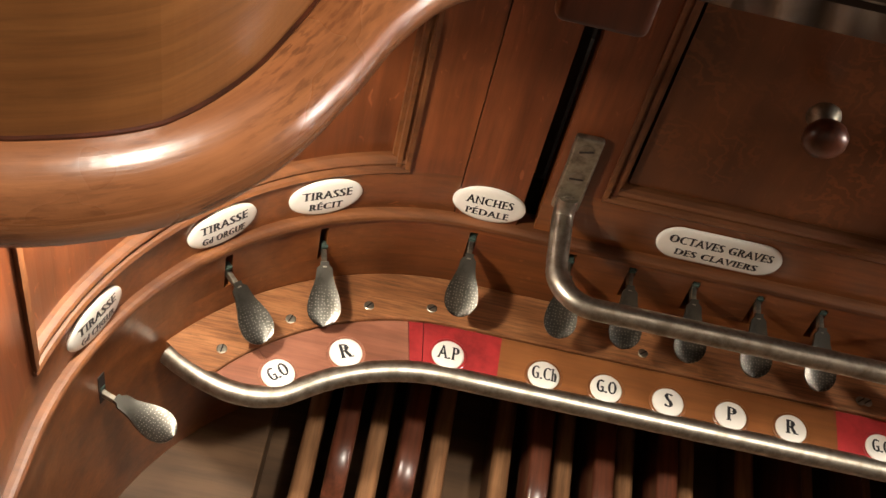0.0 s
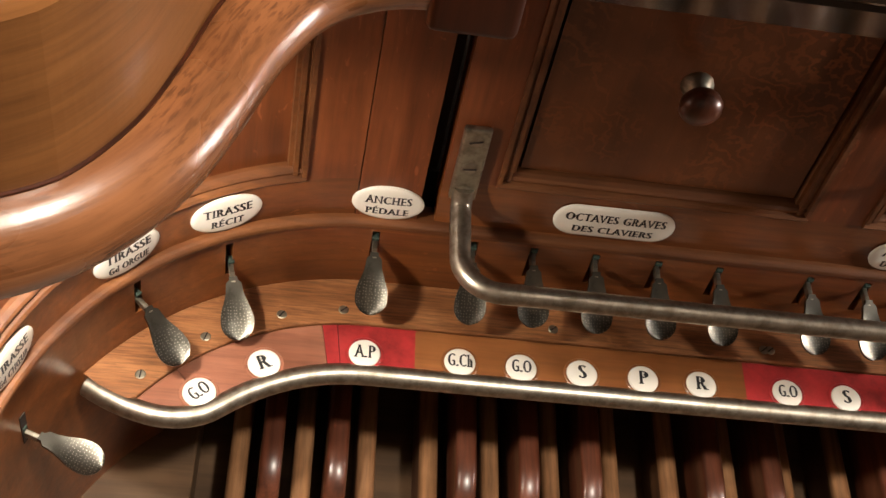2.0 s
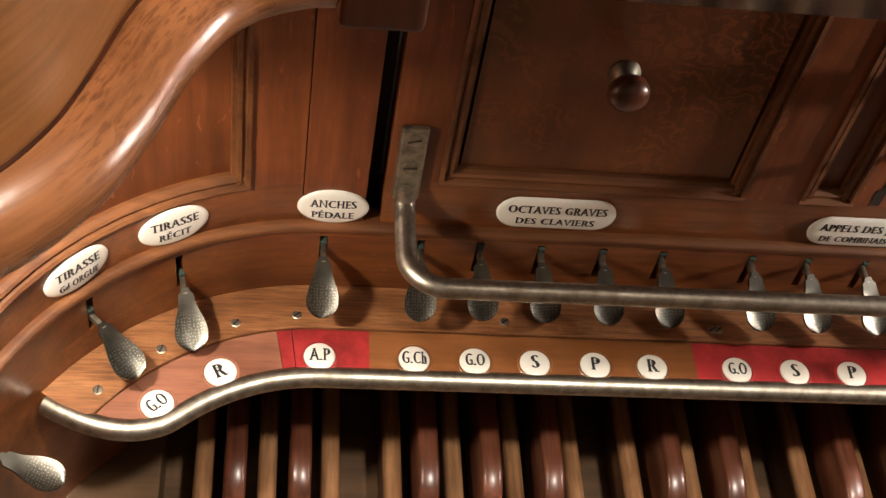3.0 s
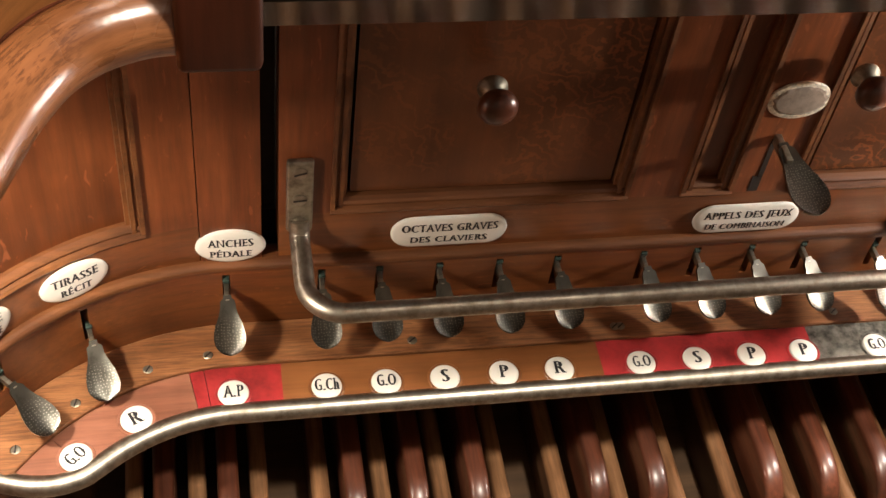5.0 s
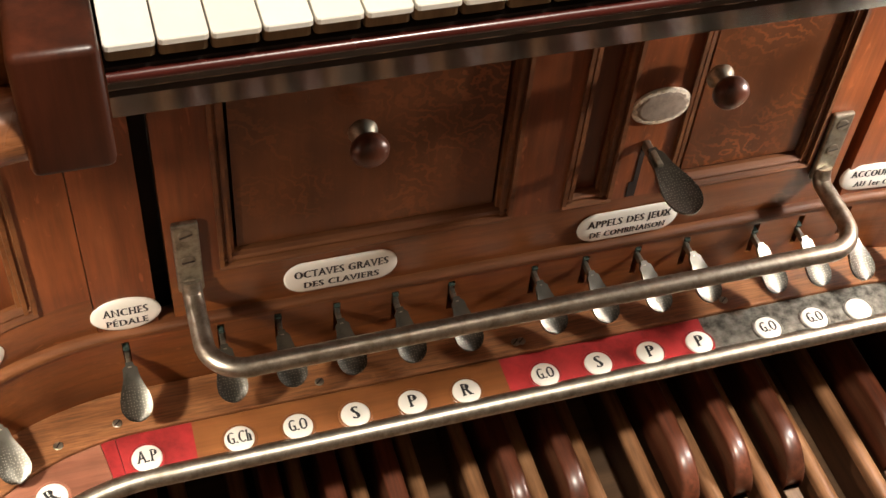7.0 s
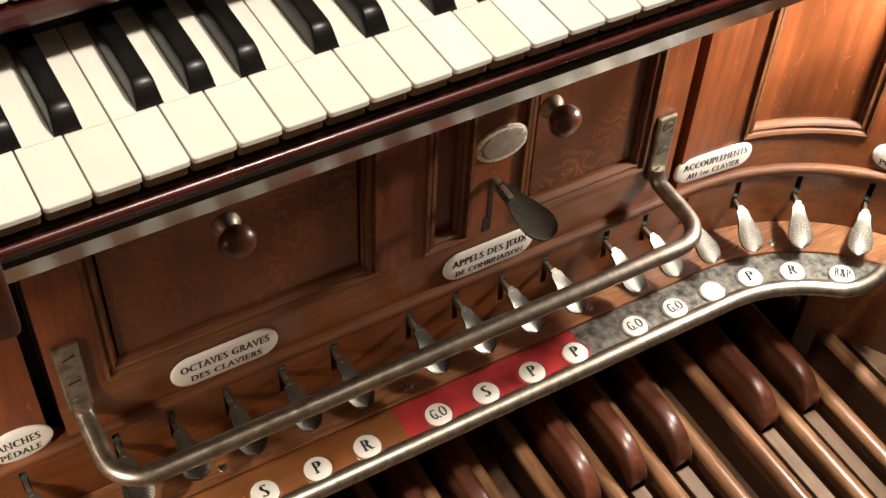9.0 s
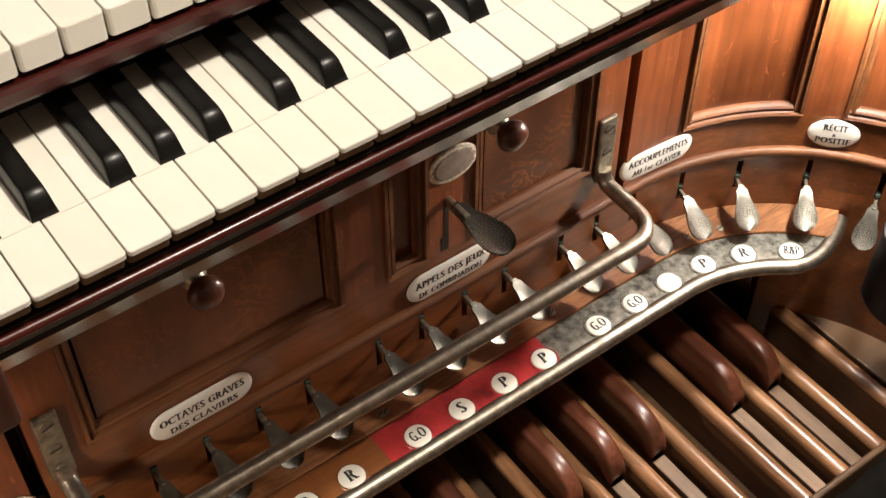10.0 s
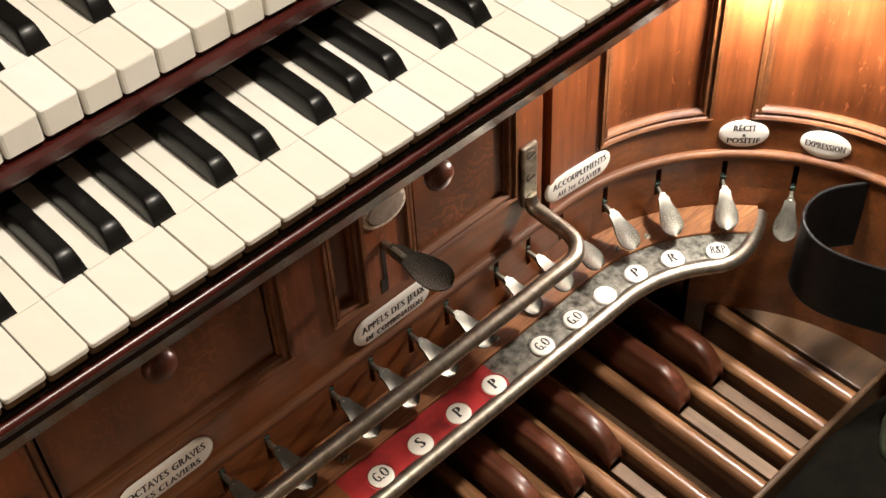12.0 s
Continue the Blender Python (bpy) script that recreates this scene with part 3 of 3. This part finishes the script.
# x, height, drop, turn, sway of each pedal
SPOONS = [(-0.387, 0.246, 17, 0, 4), (-0.319, 0.281, 31, 0, 0), (-0.254, 0.273, 32, -13, 0), (-0.138, 0.288, 31, 0, 0), (-0.058, 0.288, 31, 0, 1)]
SPOONS += [(x - 0.0045, 0.2925, 30, 0, 4 + 22 * max(0.0, x)) for x in (-0.004, 0.048, 0.101, 0.153, 0.232, 0.282, 0.334, 0.384)]
SPOONS += [(0.452, 0.286, 31, 0, 10), (0.500, 0.283, 31, 0, 10), (0.551, 0.279, 31, 0, 6), (0.616, 0.276, 31, 0, 3), (0.680, 0.275, 31, 0, 0), (0.742, 0.273, 31, 0, 0), (0.790, 0.264, 40, 0, 0)]
for x, z, drop, turn, sway in SPOONS:
    p = spoon(x, z, drop, turn, sway=sway)
    if x == -0.387:
        # no hole is cut here: a dark box gives the slot's shade
        part("slot_shade", box(-0.0034, 0.0034, 0.0062, 0.010, -0.014, 0.022), M_VOID, p, "dark box that stands for the shade of an open slot")

# the larger spoon above the board, in its own slotted post
# the post's slot is two dark boxes coloured like shade, not cut
part("post_slot", box(0.3085, 0.3130, -0.0006, 0.01, 0.385, 0.430), M_VOID, console)
part("post_slot", box(0.3045, 0.3130, -0.0006, 0.01, 0.368, 0.386), M_VOID, console)
big = thing("combination_pedal", "large dark nickel spoon pedal standing out of the post", "organ pedal", at=pose(0.312, 0.0, 0.430))
part("stem", box(-0.003, 0.003, -0.03, 0.02, -0.005, 0.005, 0.001), M_BRACKET, big)
part("tread", spoon_mesh(0.068, 0.034), M_SPOON, big, at=pose(0.0, -0.010, 0.004, 13, 0, 12), smooth=True)


# ---------------------------------------------------------------- plaques
def plaque_bm(w, h, straight, k=20):
    """A rounded plate in the xz plane, slightly domed towards -y. straight: share of the width with level edges."""
    out = []
    for i in range(k * 2):
        a = 2 * math.pi * i / (k * 2)
        cx, cz = math.cos(a), math.sin(a)
        x = cx * (w / 2) * (1 - straight) + (w / 2 * straight if cx > 0 else -w / 2 * straight)
        out.append((x, cz * h / 2))
    rings = []
    for f, y in ((1.0, 0.0), (1.0, -0.0014), (0.97, -0.0022), (0.85, -0.0030), (0.5, -0.0036), (0.05, -0.0038)):
        rings.append([(x * (f if straight == 0 else 1 - (1 - f) * h / w), y, z * f) for x, z in out])
    return loft(rings)


def plaque(s, z, w, h, lines, straight=0.0, label="oval"):
    p = thing("name_plaque", f"{label} white enamel plaque with black capitals on the wood", "plaque", "enamel plaques", at=stand(s, 0.0012, z))
    bm = plaque_bm(w, h, straight)
    if "chipped" in label:
        for v in bm.verts:
            if v.co.z > h * 0.25:
                v.co.z -= 0.0035 * max(0.0, noise.noise(Vector((v.co.x * 120, 0.3, 2.0))) + 0.25)
    part("plate", bm, M_ENAMEL, p, smooth=True)
    for text, dz, cap, width in lines:
        bm = lettering(text, cap, width)
        for v in bm.verts:
            flat = w / 2 * straight
            f = math.hypot(max(0.0, abs(v.co.x) - flat) / (w / 2 - flat), (v.co.z + dz) / (h / 2))
            v.co.y += 0.0038 + float(np.interp(f, (0.0, 0.05, 0.5, 0.85, 0.97, 1.0), (-0.0038, -0.0038, -0.0036, -0.0030, -0.0022, -0.0014)))
        part("letters", bm, M_INK, p, "black serif capitals", pose(0, -0.0039, dz))
    return p


PZ = 0.3395
OVAL = (0.057, 0.0385)
plaque(along(0.0475), PZ, 0.099, 0.036, (("OCTAVES GRAVES", 0.0062, 0.0088, 0.082), ("DES CLAVIERS", -0.0078, 0.0078, 0.066)), 0.62, "long rounded")
plaque(along(0.3125), PZ - 0.004, 0.098, 0.035, (("APPELS DES JEUX", 0.0062, 0.0086, 0.082), ("DE COMBINAISON", -0.0078, 0.0076, 0.074)), 0.62, "long rounded")
plaque(along(-0.133), PZ - 0.005, *OVAL, (("ANCHES", 0.0055, 0.0088, 0.037), ("PÉDALE", -0.0078, 0.0078, 0.034)))
plaque(along(-0.256), PZ - 0.003, *OVAL, (("TIRASSE", 0.0055, 0.0088, 0.039), ("RÉCIT", -0.0078, 0.0078, 0.026)))
plaque(along(-0.323), PZ - 0.002, *OVAL, (("TIRASSE", 0.0055, 0.0088, 0.039), ("Gd ORGUE", -0.0078, 0.0078, 0.035)))
plaque(along(-0.386), PZ - 0.005, *OVAL, (("TIRASSE", 0.0055, 0.0088, 0.039), ("Gd CHŒUR", -0.0078, 0.0078, 0.035)))
plaque((along(0.541) + along(0.632)) / 2 - 0.009, PZ - 0.001, 0.094, 0.035, (("ACCOUPLEMENTS", 0.0055, 0.0084, 0.077), ("AU 1er CLAVIER", -0.0080, 0.0076, 0.064)), 0.62, "long chipped")
plaque(0.567, PZ - 0.001, 0.054, 0.037, (("RÉCIT", 0.0095, 0.0078, 0.025), ("&", 0.0, 0.0040, 0.004), ("POSITIF", -0.0080, 0.0080, 0.036)))
plaque(0.655, PZ - 0.004, 0.054, 0.037, (("EXPRESSION", 0.0, 0.0082, 0.043),))
# bare oval plate with a chipped rim
oval = thing("oval_plate", "worn grey oval plate with a chipped cream rim", "plaque", at=pose(0.3165, -0.0005, 0.474))
part("rim", plaque_bm(0.054, 0.039, 0.0), M_CREAM, oval)
face = plaque_bm(0.047, 0.0315, 0.0, 40)
for v in face.verts:
    k = 1 + 0.07 * noise.noise(Vector((v.co.x * 260, v.co.z * 260, 0))) + 0.03 * noise.noise(Vector((v.co.x * 900, v.co.z * 900, 4)))
    v.co.x, v.co.z = v.co.x * k, v.co.z * k
part("face", face, M_OVAL, oval, at=pose(0, -0.0009, 0.0006))


# ---------------------------------------------------------------- drawer knobs
def knob(x, z):
    k = thing("drawer_knob", "turned brown wooden drawer knob on a glass-like metal stem", "knob", "drawer knobs", at=pose(x, -0.0105, z, 90))
    part("stem", lathe([(0.0100, 0.0), (0.0115, 0.002), (0.0115, 0.0045), (0.008, 0.009), (0.0055, 0.015)], 20), M_BRACKET, k, "grey metal stem", smooth=True)
    part("ball", lathe([(0.005, 0.012), (0.010, 0.0145), (0.0142, 0.0195), (0.0152, 0.024), (0.0135, 0.0288), (0.008, 0.0325), (0.0005, 0.0336)], 24), M_PEDSHARP, k, smooth=True)


knob(0.060, 0.509)
knob(0.355, 0.509)

# ---------------------------------------------------------------- steel guard bar
bar = thing("guard_bar", "round steel guard bar on two screwed flat brackets", "guard rail")
BX0, BX1, BZ, BY = -0.078, 0.501, 0.347, -0.088
for x in (BX0, BX1):
    part("bracket", box(x - 0.0105, x + 0.0105, -0.0065, -0.0005, 0.352, 0.432, 0.002), M_BRACKET, bar, "dull flat steel bracket")
    for z in (0.420, 0.390, 0.363):
        part("screw", screw_bm(0.0062), M_STEEL, bar, "", pose(x, -0.0066, z, 90))
        part("screw_slot", box(-0.0052, 0.0052, -0.0007, 0.0007, 0.0, 0.0014), M_VOID, bar, "", pose(x, -0.0066, z, 90) @ pose(0, 0, 0, 0, 0, 30 + 400 * z))
pts = [(BX0, -0.0045, 0.366), (BX0, -0.007, 0.356)] + [(BX0, -0.012 - 0.010 * i, 0.350 - 0.0005 * i) for i in range(5)]
R = 0.032
pts += [(BX0 + R - R * math.cos(a), BY + R - R * math.sin(a), BZ) for a in [math.pi / 2 * i / 10 for i in range(1, 11)]]
back = [(BX0 + BX1 - x, y, z) for x, y, z in reversed(pts)]
part("rod", tube(pts + back, 0.0083, 14), M_STEEL, bar, smooth=True)

# ---------------------------------------------------------------- keyboards
KW, KX0 = 0.0235, -0.1193
NAT = 33


def white_bm(length, set_back, depth):
    """A natural: ivory top with rounded front corners over a block."""
    w, r = KW / 2 - 0.0004, 0.0022
    outline = [(-w, length), (-w, r), (-w + r * 0.3, r * 0.3), (-w + r, 0), (w - r, 0), (w - r * 0.3, r * 0.3), (w, r), (w, length)]
    joint = 0.0425
    head = [(x, min(y, joint)) for x, y in outline]
    bm = loft([[(x, y, z) for x, y in head] for z in (-0.0032, -0.0006)] + [[(x * 0.975, y + (0.0005 if y < 0.01 else 0), 0.0) for x, y in head]])
    tail = [(-w, length), (-w, joint + 0.00035), (w, joint + 0.00035), (w, length)]
    rest = loft([[(x, y, z) for x, y in tail] for z in (-0.0032, -0.0006)] + [[(x * 0.975, y, 0.0) for x, y in tail]])
    me = bpy.data.meshes.new("tail")
    rest.to_mesh(me)
    rest.free()
    bm.from_mesh(me)
    bpy.data.meshes.remove(me)
    low = loft([[(x * 0.985, y + (set_back if y < 0.01 else 0), z) for x, y in outline] for z in (-depth, -0.0033 if set_back > 0 else -0.0011)])
    return bm, low


def black_bm(length):
    rings = []
    for y, h in ((0.0, 0.0005), (0.0008, 0.0030), (0.0032, 0.0078), (0.0055, 0.0108), (0.0078, 0.0124), (0.0105, 0.0130), (length, 0.0136)):
        wb, wt = 0.0070, 0.0053
        k = h / 0.0136
        top = wb + (wt - wb) * k
        e = min(0.0011, h * 0.3)
        rings.append([(-wb, y, -0.006), (wb, y, -0.006), (wb, y, 0.0), (top, y, h - e), (top - e * 0.35, y, h - e * 0.35), (top - e, y, h), (-top + e, y, h), (-top + e * 0.35, y, h - e * 0.35), (-top, y, h - e), (-wb, y, 0.0)])
    return loft(rings)


BLACK_AT = {1: -0.0028, 2: 0.0028, 4: -0.0036, 5: 0.0, 6: 0.0036}


def manual(front, top, length, label, front_mat):
    kb = thing("keyboard", label, "keyboard", "organ manuals")
    first = None
    for i in range(NAT):
        m = pose(KX0 + KW * (i + 0.5), front, top + random.uniform(-0.0004, 0.0004))
        if first is None:
            top_bm, low_bm = white_bm(length, *((0.0045, 0.012) if front_mat is M_KEYWOOD else (-0.0002, 0.0165)))
            first = part("white_key", top_bm, M_IVORY, kb, "ivory natural key", m)
            block = part("key_block", low_bm, front_mat, first)
            continue
        o = new("white_key", first.data)
        o.matrix_basis, o.parent = m, kb
        new("key_block", block.data).parent = o
    fb = None
    for i in range(1, NAT):
        if i % 7 in BLACK_AT:
            m = pose(KX0 + KW * i + BLACK_AT[i % 7], front + 0.0435, top)
            if fb is None:
                fb = part("black_key", black_bm(length - 0.0435), M_EBONY, kb, "ebony sharp key", m, smooth=True)
                continue
            o = new("black_key", fb.data)
            o.matrix_basis, o.parent = m, kb
    # bed in near-black, so the gap below the keys reads as shade
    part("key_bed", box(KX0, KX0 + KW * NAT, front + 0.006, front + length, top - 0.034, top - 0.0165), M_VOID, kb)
    return kb


manual(-0.237, 0.800, 0.125, "lower organ manual with ivory naturals and ebony sharps", M_KEYWOOD)
manual(-0.144, 0.861, 0.125, "upper organ manual with ivory naturals and ebony sharps", M_IVORY)
KX1 = KX0 + KW * NAT
frame1 = thing("manual_casing", "dark polished rosewood casing of the keyboards with red edges", "casing")
part("key_slip", loft([[(x, y, z) for y, z in ((-0.2335, 0.778), (-0.231, 0.7805), (-0.215, 0.7805), (-0.150, 0.7655), (-0.150, 0.7345), (-0.209, 0.7345), (-0.2135, 0.738), (-0.2325, 0.772))] for x in (KX0, KX1)]), M_SLIP, frame1, "dark glossy key slip")
part("slip_edge", tube([(KX0, -0.2325, 0.7790), (KX1, -0.2325, 0.7790)], 0.0029, 10), M_REDEDGE, frame1, "red varnished bead", smooth=True)
# near-black underside: shade below the keyboards is put into its colour
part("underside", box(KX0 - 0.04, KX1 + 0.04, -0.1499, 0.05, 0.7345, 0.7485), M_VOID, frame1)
part("upper_slip", loft([[(x, y, z) for y, z in ((-0.147, 0.832), (-0.147, 0.838), (-0.145, 0.8405), (-0.06, 0.8405), (-0.06, 0.828), (-0.144, 0.828))] for x in (KX0, KX1)]), M_REDEDGE, frame1, "red varnished upper slip")
part("upper_back", box(KX0, KX1, -0.002, 0.012, 0.74, 0.93), M_ROSE, frame1)
# dark sheet added for the shade between the two manuals
part("inner_shade_back", box(KX0, KX1, -0.1135, -0.108, 0.765, 0.829), M_VOID, frame1)
part("end_block", box(-0.1585, -0.1205, -0.2545, 0.01, 0.7445, 0.8145, 0.0042, 3), M_ROSE, frame1, "rounded dark rosewood end block", smooth=True)
part("end_block", box(KX1 + 0.001, KX1 + 0.039, -0.2545, 0.01, 0.749, 0.8145, 0.0042, 3), M_ROSE, frame1, "rounded dark rosewood end block", smooth=True)

# ---------------------------------------------------------------- bulging stop jamb at the player's side
jamb = thing("stop_jamb", "curved terraced stop jamb with a thick worn rounded edge", "stop jamb")
ARM = [(-0.1565, -0.234, 0.762), (-0.175, -0.237, 0.762), (-0.196, -0.247, 0.762), (-0.214, -0.265, 0.762), (-0.229, -0.291, 0.762), (-0.242, -0.325, 0.762), (-0.256, -0.354, 0.762), (-0.277, -0.378, 0.762), (-0.305, -0.393, 0.762), (-0.34, -0.402, 0.762), (-0.40, -0.408, 0.762), (-0.50, -0.410, 0.762)]
arm = spline(ARM, 8)


def lay_grain(ob, line, k):
    """Grain coordinates that run with a bent piece: length along it, then across."""
    at = ob.data.attributes.new("grain", "FLOAT_VECTOR", "POINT")
    run = 0.0
    for i, p in enumerate(line):
        run += (p - line[i - 1]).length if i else 0.0
        for q in range(k):
            v = ob.data.vertices[i * k + q].co
            off = v - p
            at.data[i * k + q].vector = (run, math.hypot(off.x, off.y) * (1 if q < k / 2 else -1), off.z)
    return ob


girth = [0.0175 + 0.0045 * min(1.0, max(0.0, (i - 24) / 40)) for i in range(len(arm))]
lay_grain(part("rounded_edge", tube(arm, girth, 24, 0.95), M_ARM, jamb, "thick worn rounded wooden edge", smooth=True), arm, 24)


def offset_line(line, off):
    """The line moved sideways by off, a length or one for each point."""
    out = []
    for i, p in enumerate(line):
        by = off[i] if isinstance(off, list) else off
        t = (line[min(i + 1, len(line) - 1)] - line[max(i - 1, 0)]).normalized()
        out.append(p + Vector((t.y, -t.x, 0)) * by)
    return out


def ribbon(line, o0, o1, z0, z1):
    a, b = offset_line(line, o0), offset_line(line, o1)
    return loft([[(p.x, p.y, z0), (q.x, q.y, z0), (q.x, q.y, z1), (p.x, p.y, z1)] for p, q in zip(a, b)])


inset = [0.0160 - 0.0185 * min(1.0, max(0.0, (i - 16) / 40)) for i in range(len(arm))]
lay_grain(part("riser", ribbon(arm, inset, 0.028, 0.762, 0.850), M_RISER, jamb, "smooth brown curved riser"), arm, 4)
# thin dark strip that draws the shadow line where riser meets arm
seam = []
for p, q, g, a in zip(offset_line(arm, [v - 0.0014 for v in inset]), offset_line(arm, [v + 0.0006 for v in inset]), girth, inset):
    h = 0.762 + 0.95 * math.sqrt(max(0.0, g * g - (a - 0.0014) ** 2)) + 0.0008
    seam.append([(p.x, p.y, 0.762), (q.x, q.y, 0.762), (q.x, q.y, h), (p.x, p.y, h)])
part("seam", loft(seam), M_ROSE, jamb, "dark strip for the crease shade above the rounded edge")
upper = [p + Vector((0, 0, 0.090)) for p in offset_line(arm, 0.021)]
lay_grain(part("upper_edge", tube(upper, 0.0105, 16), M_ARM, jamb, "", smooth=True), upper, 16)
part("underside", ribbon(arm, 0.0, 0.08, 0.744, 0.756), M_RAIL, jamb)

# ---------------------------------------------------------------- pedalboard
PX0, PW = -0.232, 0.0577
pb = thing("pedalboard", "wooden organ pedalboard with oak naturals and rosewood sharps", "pedalboard")


def natural_bm():
    w = 0.0088
    prof = [(-w, 0.0505), (-w, 0.0535), (-w * 0.85, 0.0575), (-w * 0.5, 0.0598), (0, 0.0604), (w * 0.5, 0.0598), (w * 0.85, 0.0575), (w, 0.0535), (w, 0.0505)]
    return loft([[(x, y, z) for x, z in prof] for y in (-0.2915, 0.30)])


def sharp_bm():
    rings = []
    nose = [(-0.106 - 0.046 * math.sin(q), 0.060 + 0.040 * math.cos(q)) for q in [math.pi / 2 * i / 9 for i in range(10)]]
    for y, z, w in [(0.30, 0.100, 0.0098), (-0.05, 0.100, 0.0098)] + [(y, z, 0.0098) for y, z in nose] + [(-0.148, 0.054, 0.0094)]:
        ring = [(-w, y, 0.046), (w, y, 0.046)]
        for q in range(9):
            t = math.pi * q / 8
            ring.append((w * math.cos(t) ** 1 if q in (0, 8) else w * math.copysign(abs(math.cos(t)) ** 0.6, math.cos(t)), y, z - 0.007 + 0.007 * math.sin(t) ** 0.7))
        rings.append(ring)
    return loft(rings)


def reach(x):
    """The sharps stand out a little further towards the treble."""
    return 0.012 - 0.024 * min(1.0, max(0.0, (x - 0.2) / 0.5))


nat_first = sharp_first = lever_first = None
for i in range(18):
    x = PX0 + PW * i
    if nat_first is None:
        nat_first = part("natural_pedal", natural_bm(), M_PEDNAT, pb, "oak natural pedal", pose(x, 0, 0), smooth=True)
        # lower sides in the darker tone that stands for shade
        flank = part("flank", box(-0.0084, 0.0084, -0.2905, 0.299, 0.0, 0.0507, 0.0006), M_PEDFLANK, nat_first, "lower part darkened for the shade on its sides")
    else:
        o = new("natural_pedal", nat_first.data)
        o.matrix_basis, o.parent = pose(x, 0, random.uniform(-0.001, 0.001)), pb
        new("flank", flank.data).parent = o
    if (i + 1) % 7 in (1, 2, 4, 5, 6) and i < 17:
        xs = x + PW / 2
        if sharp_first is None:
            sharp_first = part("sharp_pedal", sharp_bm(), M_PEDSHARP, pb, "rosewood sharp pedal with rounded nose", pose(xs, reach(xs), 0), smooth=True)
            lever_first = part("sharp_lever", box(-0.0085, 0.0085, -0.292, 0.3, 0.01, 0.0455, 0.001), M_PALE, pb, "pale bare wooden lever", pose(xs, 0, 0))
        else:
            for n0, src in (("sharp_pedal", sharp_first), ("sharp_lever", lever_first)):
                o = new(n0, src.data)
                o.matrix_basis, o.parent = pose(xs, reach(xs) if n0 == "sharp_pedal" else 0.0, 0), pb
part("heel_board", box(-0.32, 0.815, -0.3005, -0.2925, 0.0, 0.066, 0.003), M_FLOOR, pb, "worn heel board")
part("side_platform", box(-0.425, -0.270, -0.62, -0.03, 0.0, 0.056, 0.002), M_FLOOR, pb)
part("side_platform", box(0.764, 0.835, -0.292, -0.03, 0.0, 0.057, 0.002), M_FLOOR, pb)


# ---------------------------------------------------------------- beside the pedalboard
belt = thing("leather_strap", "wide black leather strap bent into a loop at the wall", "strap")
LOOP = [(0.86, -0.40, 0.205), (0.80, -0.335, 0.232), (0.745, -0.268, 0.258), (0.722, -0.226, 0.273), (0.728, -0.196, 0.282), (0.752, -0.184, 0.287), (0.785, -0.19, 0.29), (0.83, -0.22, 0.29)]
loop = [p + Vector((-0.006, 0, -0.033)) for p in spline(LOOP, 6)]
rings = []
for i, p in enumerate(loop):
    t = (loop[min(i + 1, len(loop) - 1)] - loop[max(i - 1, 0)]).normalized()
    nrm = Vector((t.y, -t.x, 0)).normalized() * 0.0016
    h = 0.046
    rings.append([p + nrm + Vector((0, 0, h)), p + nrm * 1.2, p + nrm - Vector((0, 0, h)), p - nrm - Vector((0, 0, h)), p - nrm * 1.2, p - nrm + Vector((0, 0, h))])
part("band", loft(rings), M_LEATHER, belt, smooth=False)
part("upper_binding", tube([p + Vector((0, 0, 0.0465)) for p in loop], 0.0021, 8), M_LEATHER, belt, "rolled black leather edge", smooth=True)
part("lower_binding", tube([p - Vector((0, 0, 0.0465)) for p in loop], 0.0021, 8), M_LEATHER, belt, "rolled black leather edge", smooth=True)

bag = thing("cloth_bag", "dark soft bag lying on the floor behind the heel board", "bag")


def lump(cx, cy, cz, rx, ry, rz, seed):
    bm = bmesh.new()
    bmesh.ops.create_icosphere(bm, subdivisions=4, radius=1)
    for v in bm.verts:
        n = v.co.normalized()
        k = 1 + 0.10 * noise.noise(n * 1.7 + Vector((seed, 0, 0))) + 0.03 * noise.noise(n * 6 + Vector((seed, 3, 0)))
        v.co = Vector((cx + n.x * rx * k, cy + n.y * ry * k, max(0.0005, cz + n.z * rz * k)))
    return bm


part("body", lump(0.62, -0.46, 0.045, 0.34, 0.160, 0.062, 1.0), M_BAG, bag, smooth=True)
part("flap", lump(0.735, -0.415, 0.10, 0.075, 0.075, 0.05, 4.0), M_GREEN, bag, "dark green cloth flap", smooth=True)
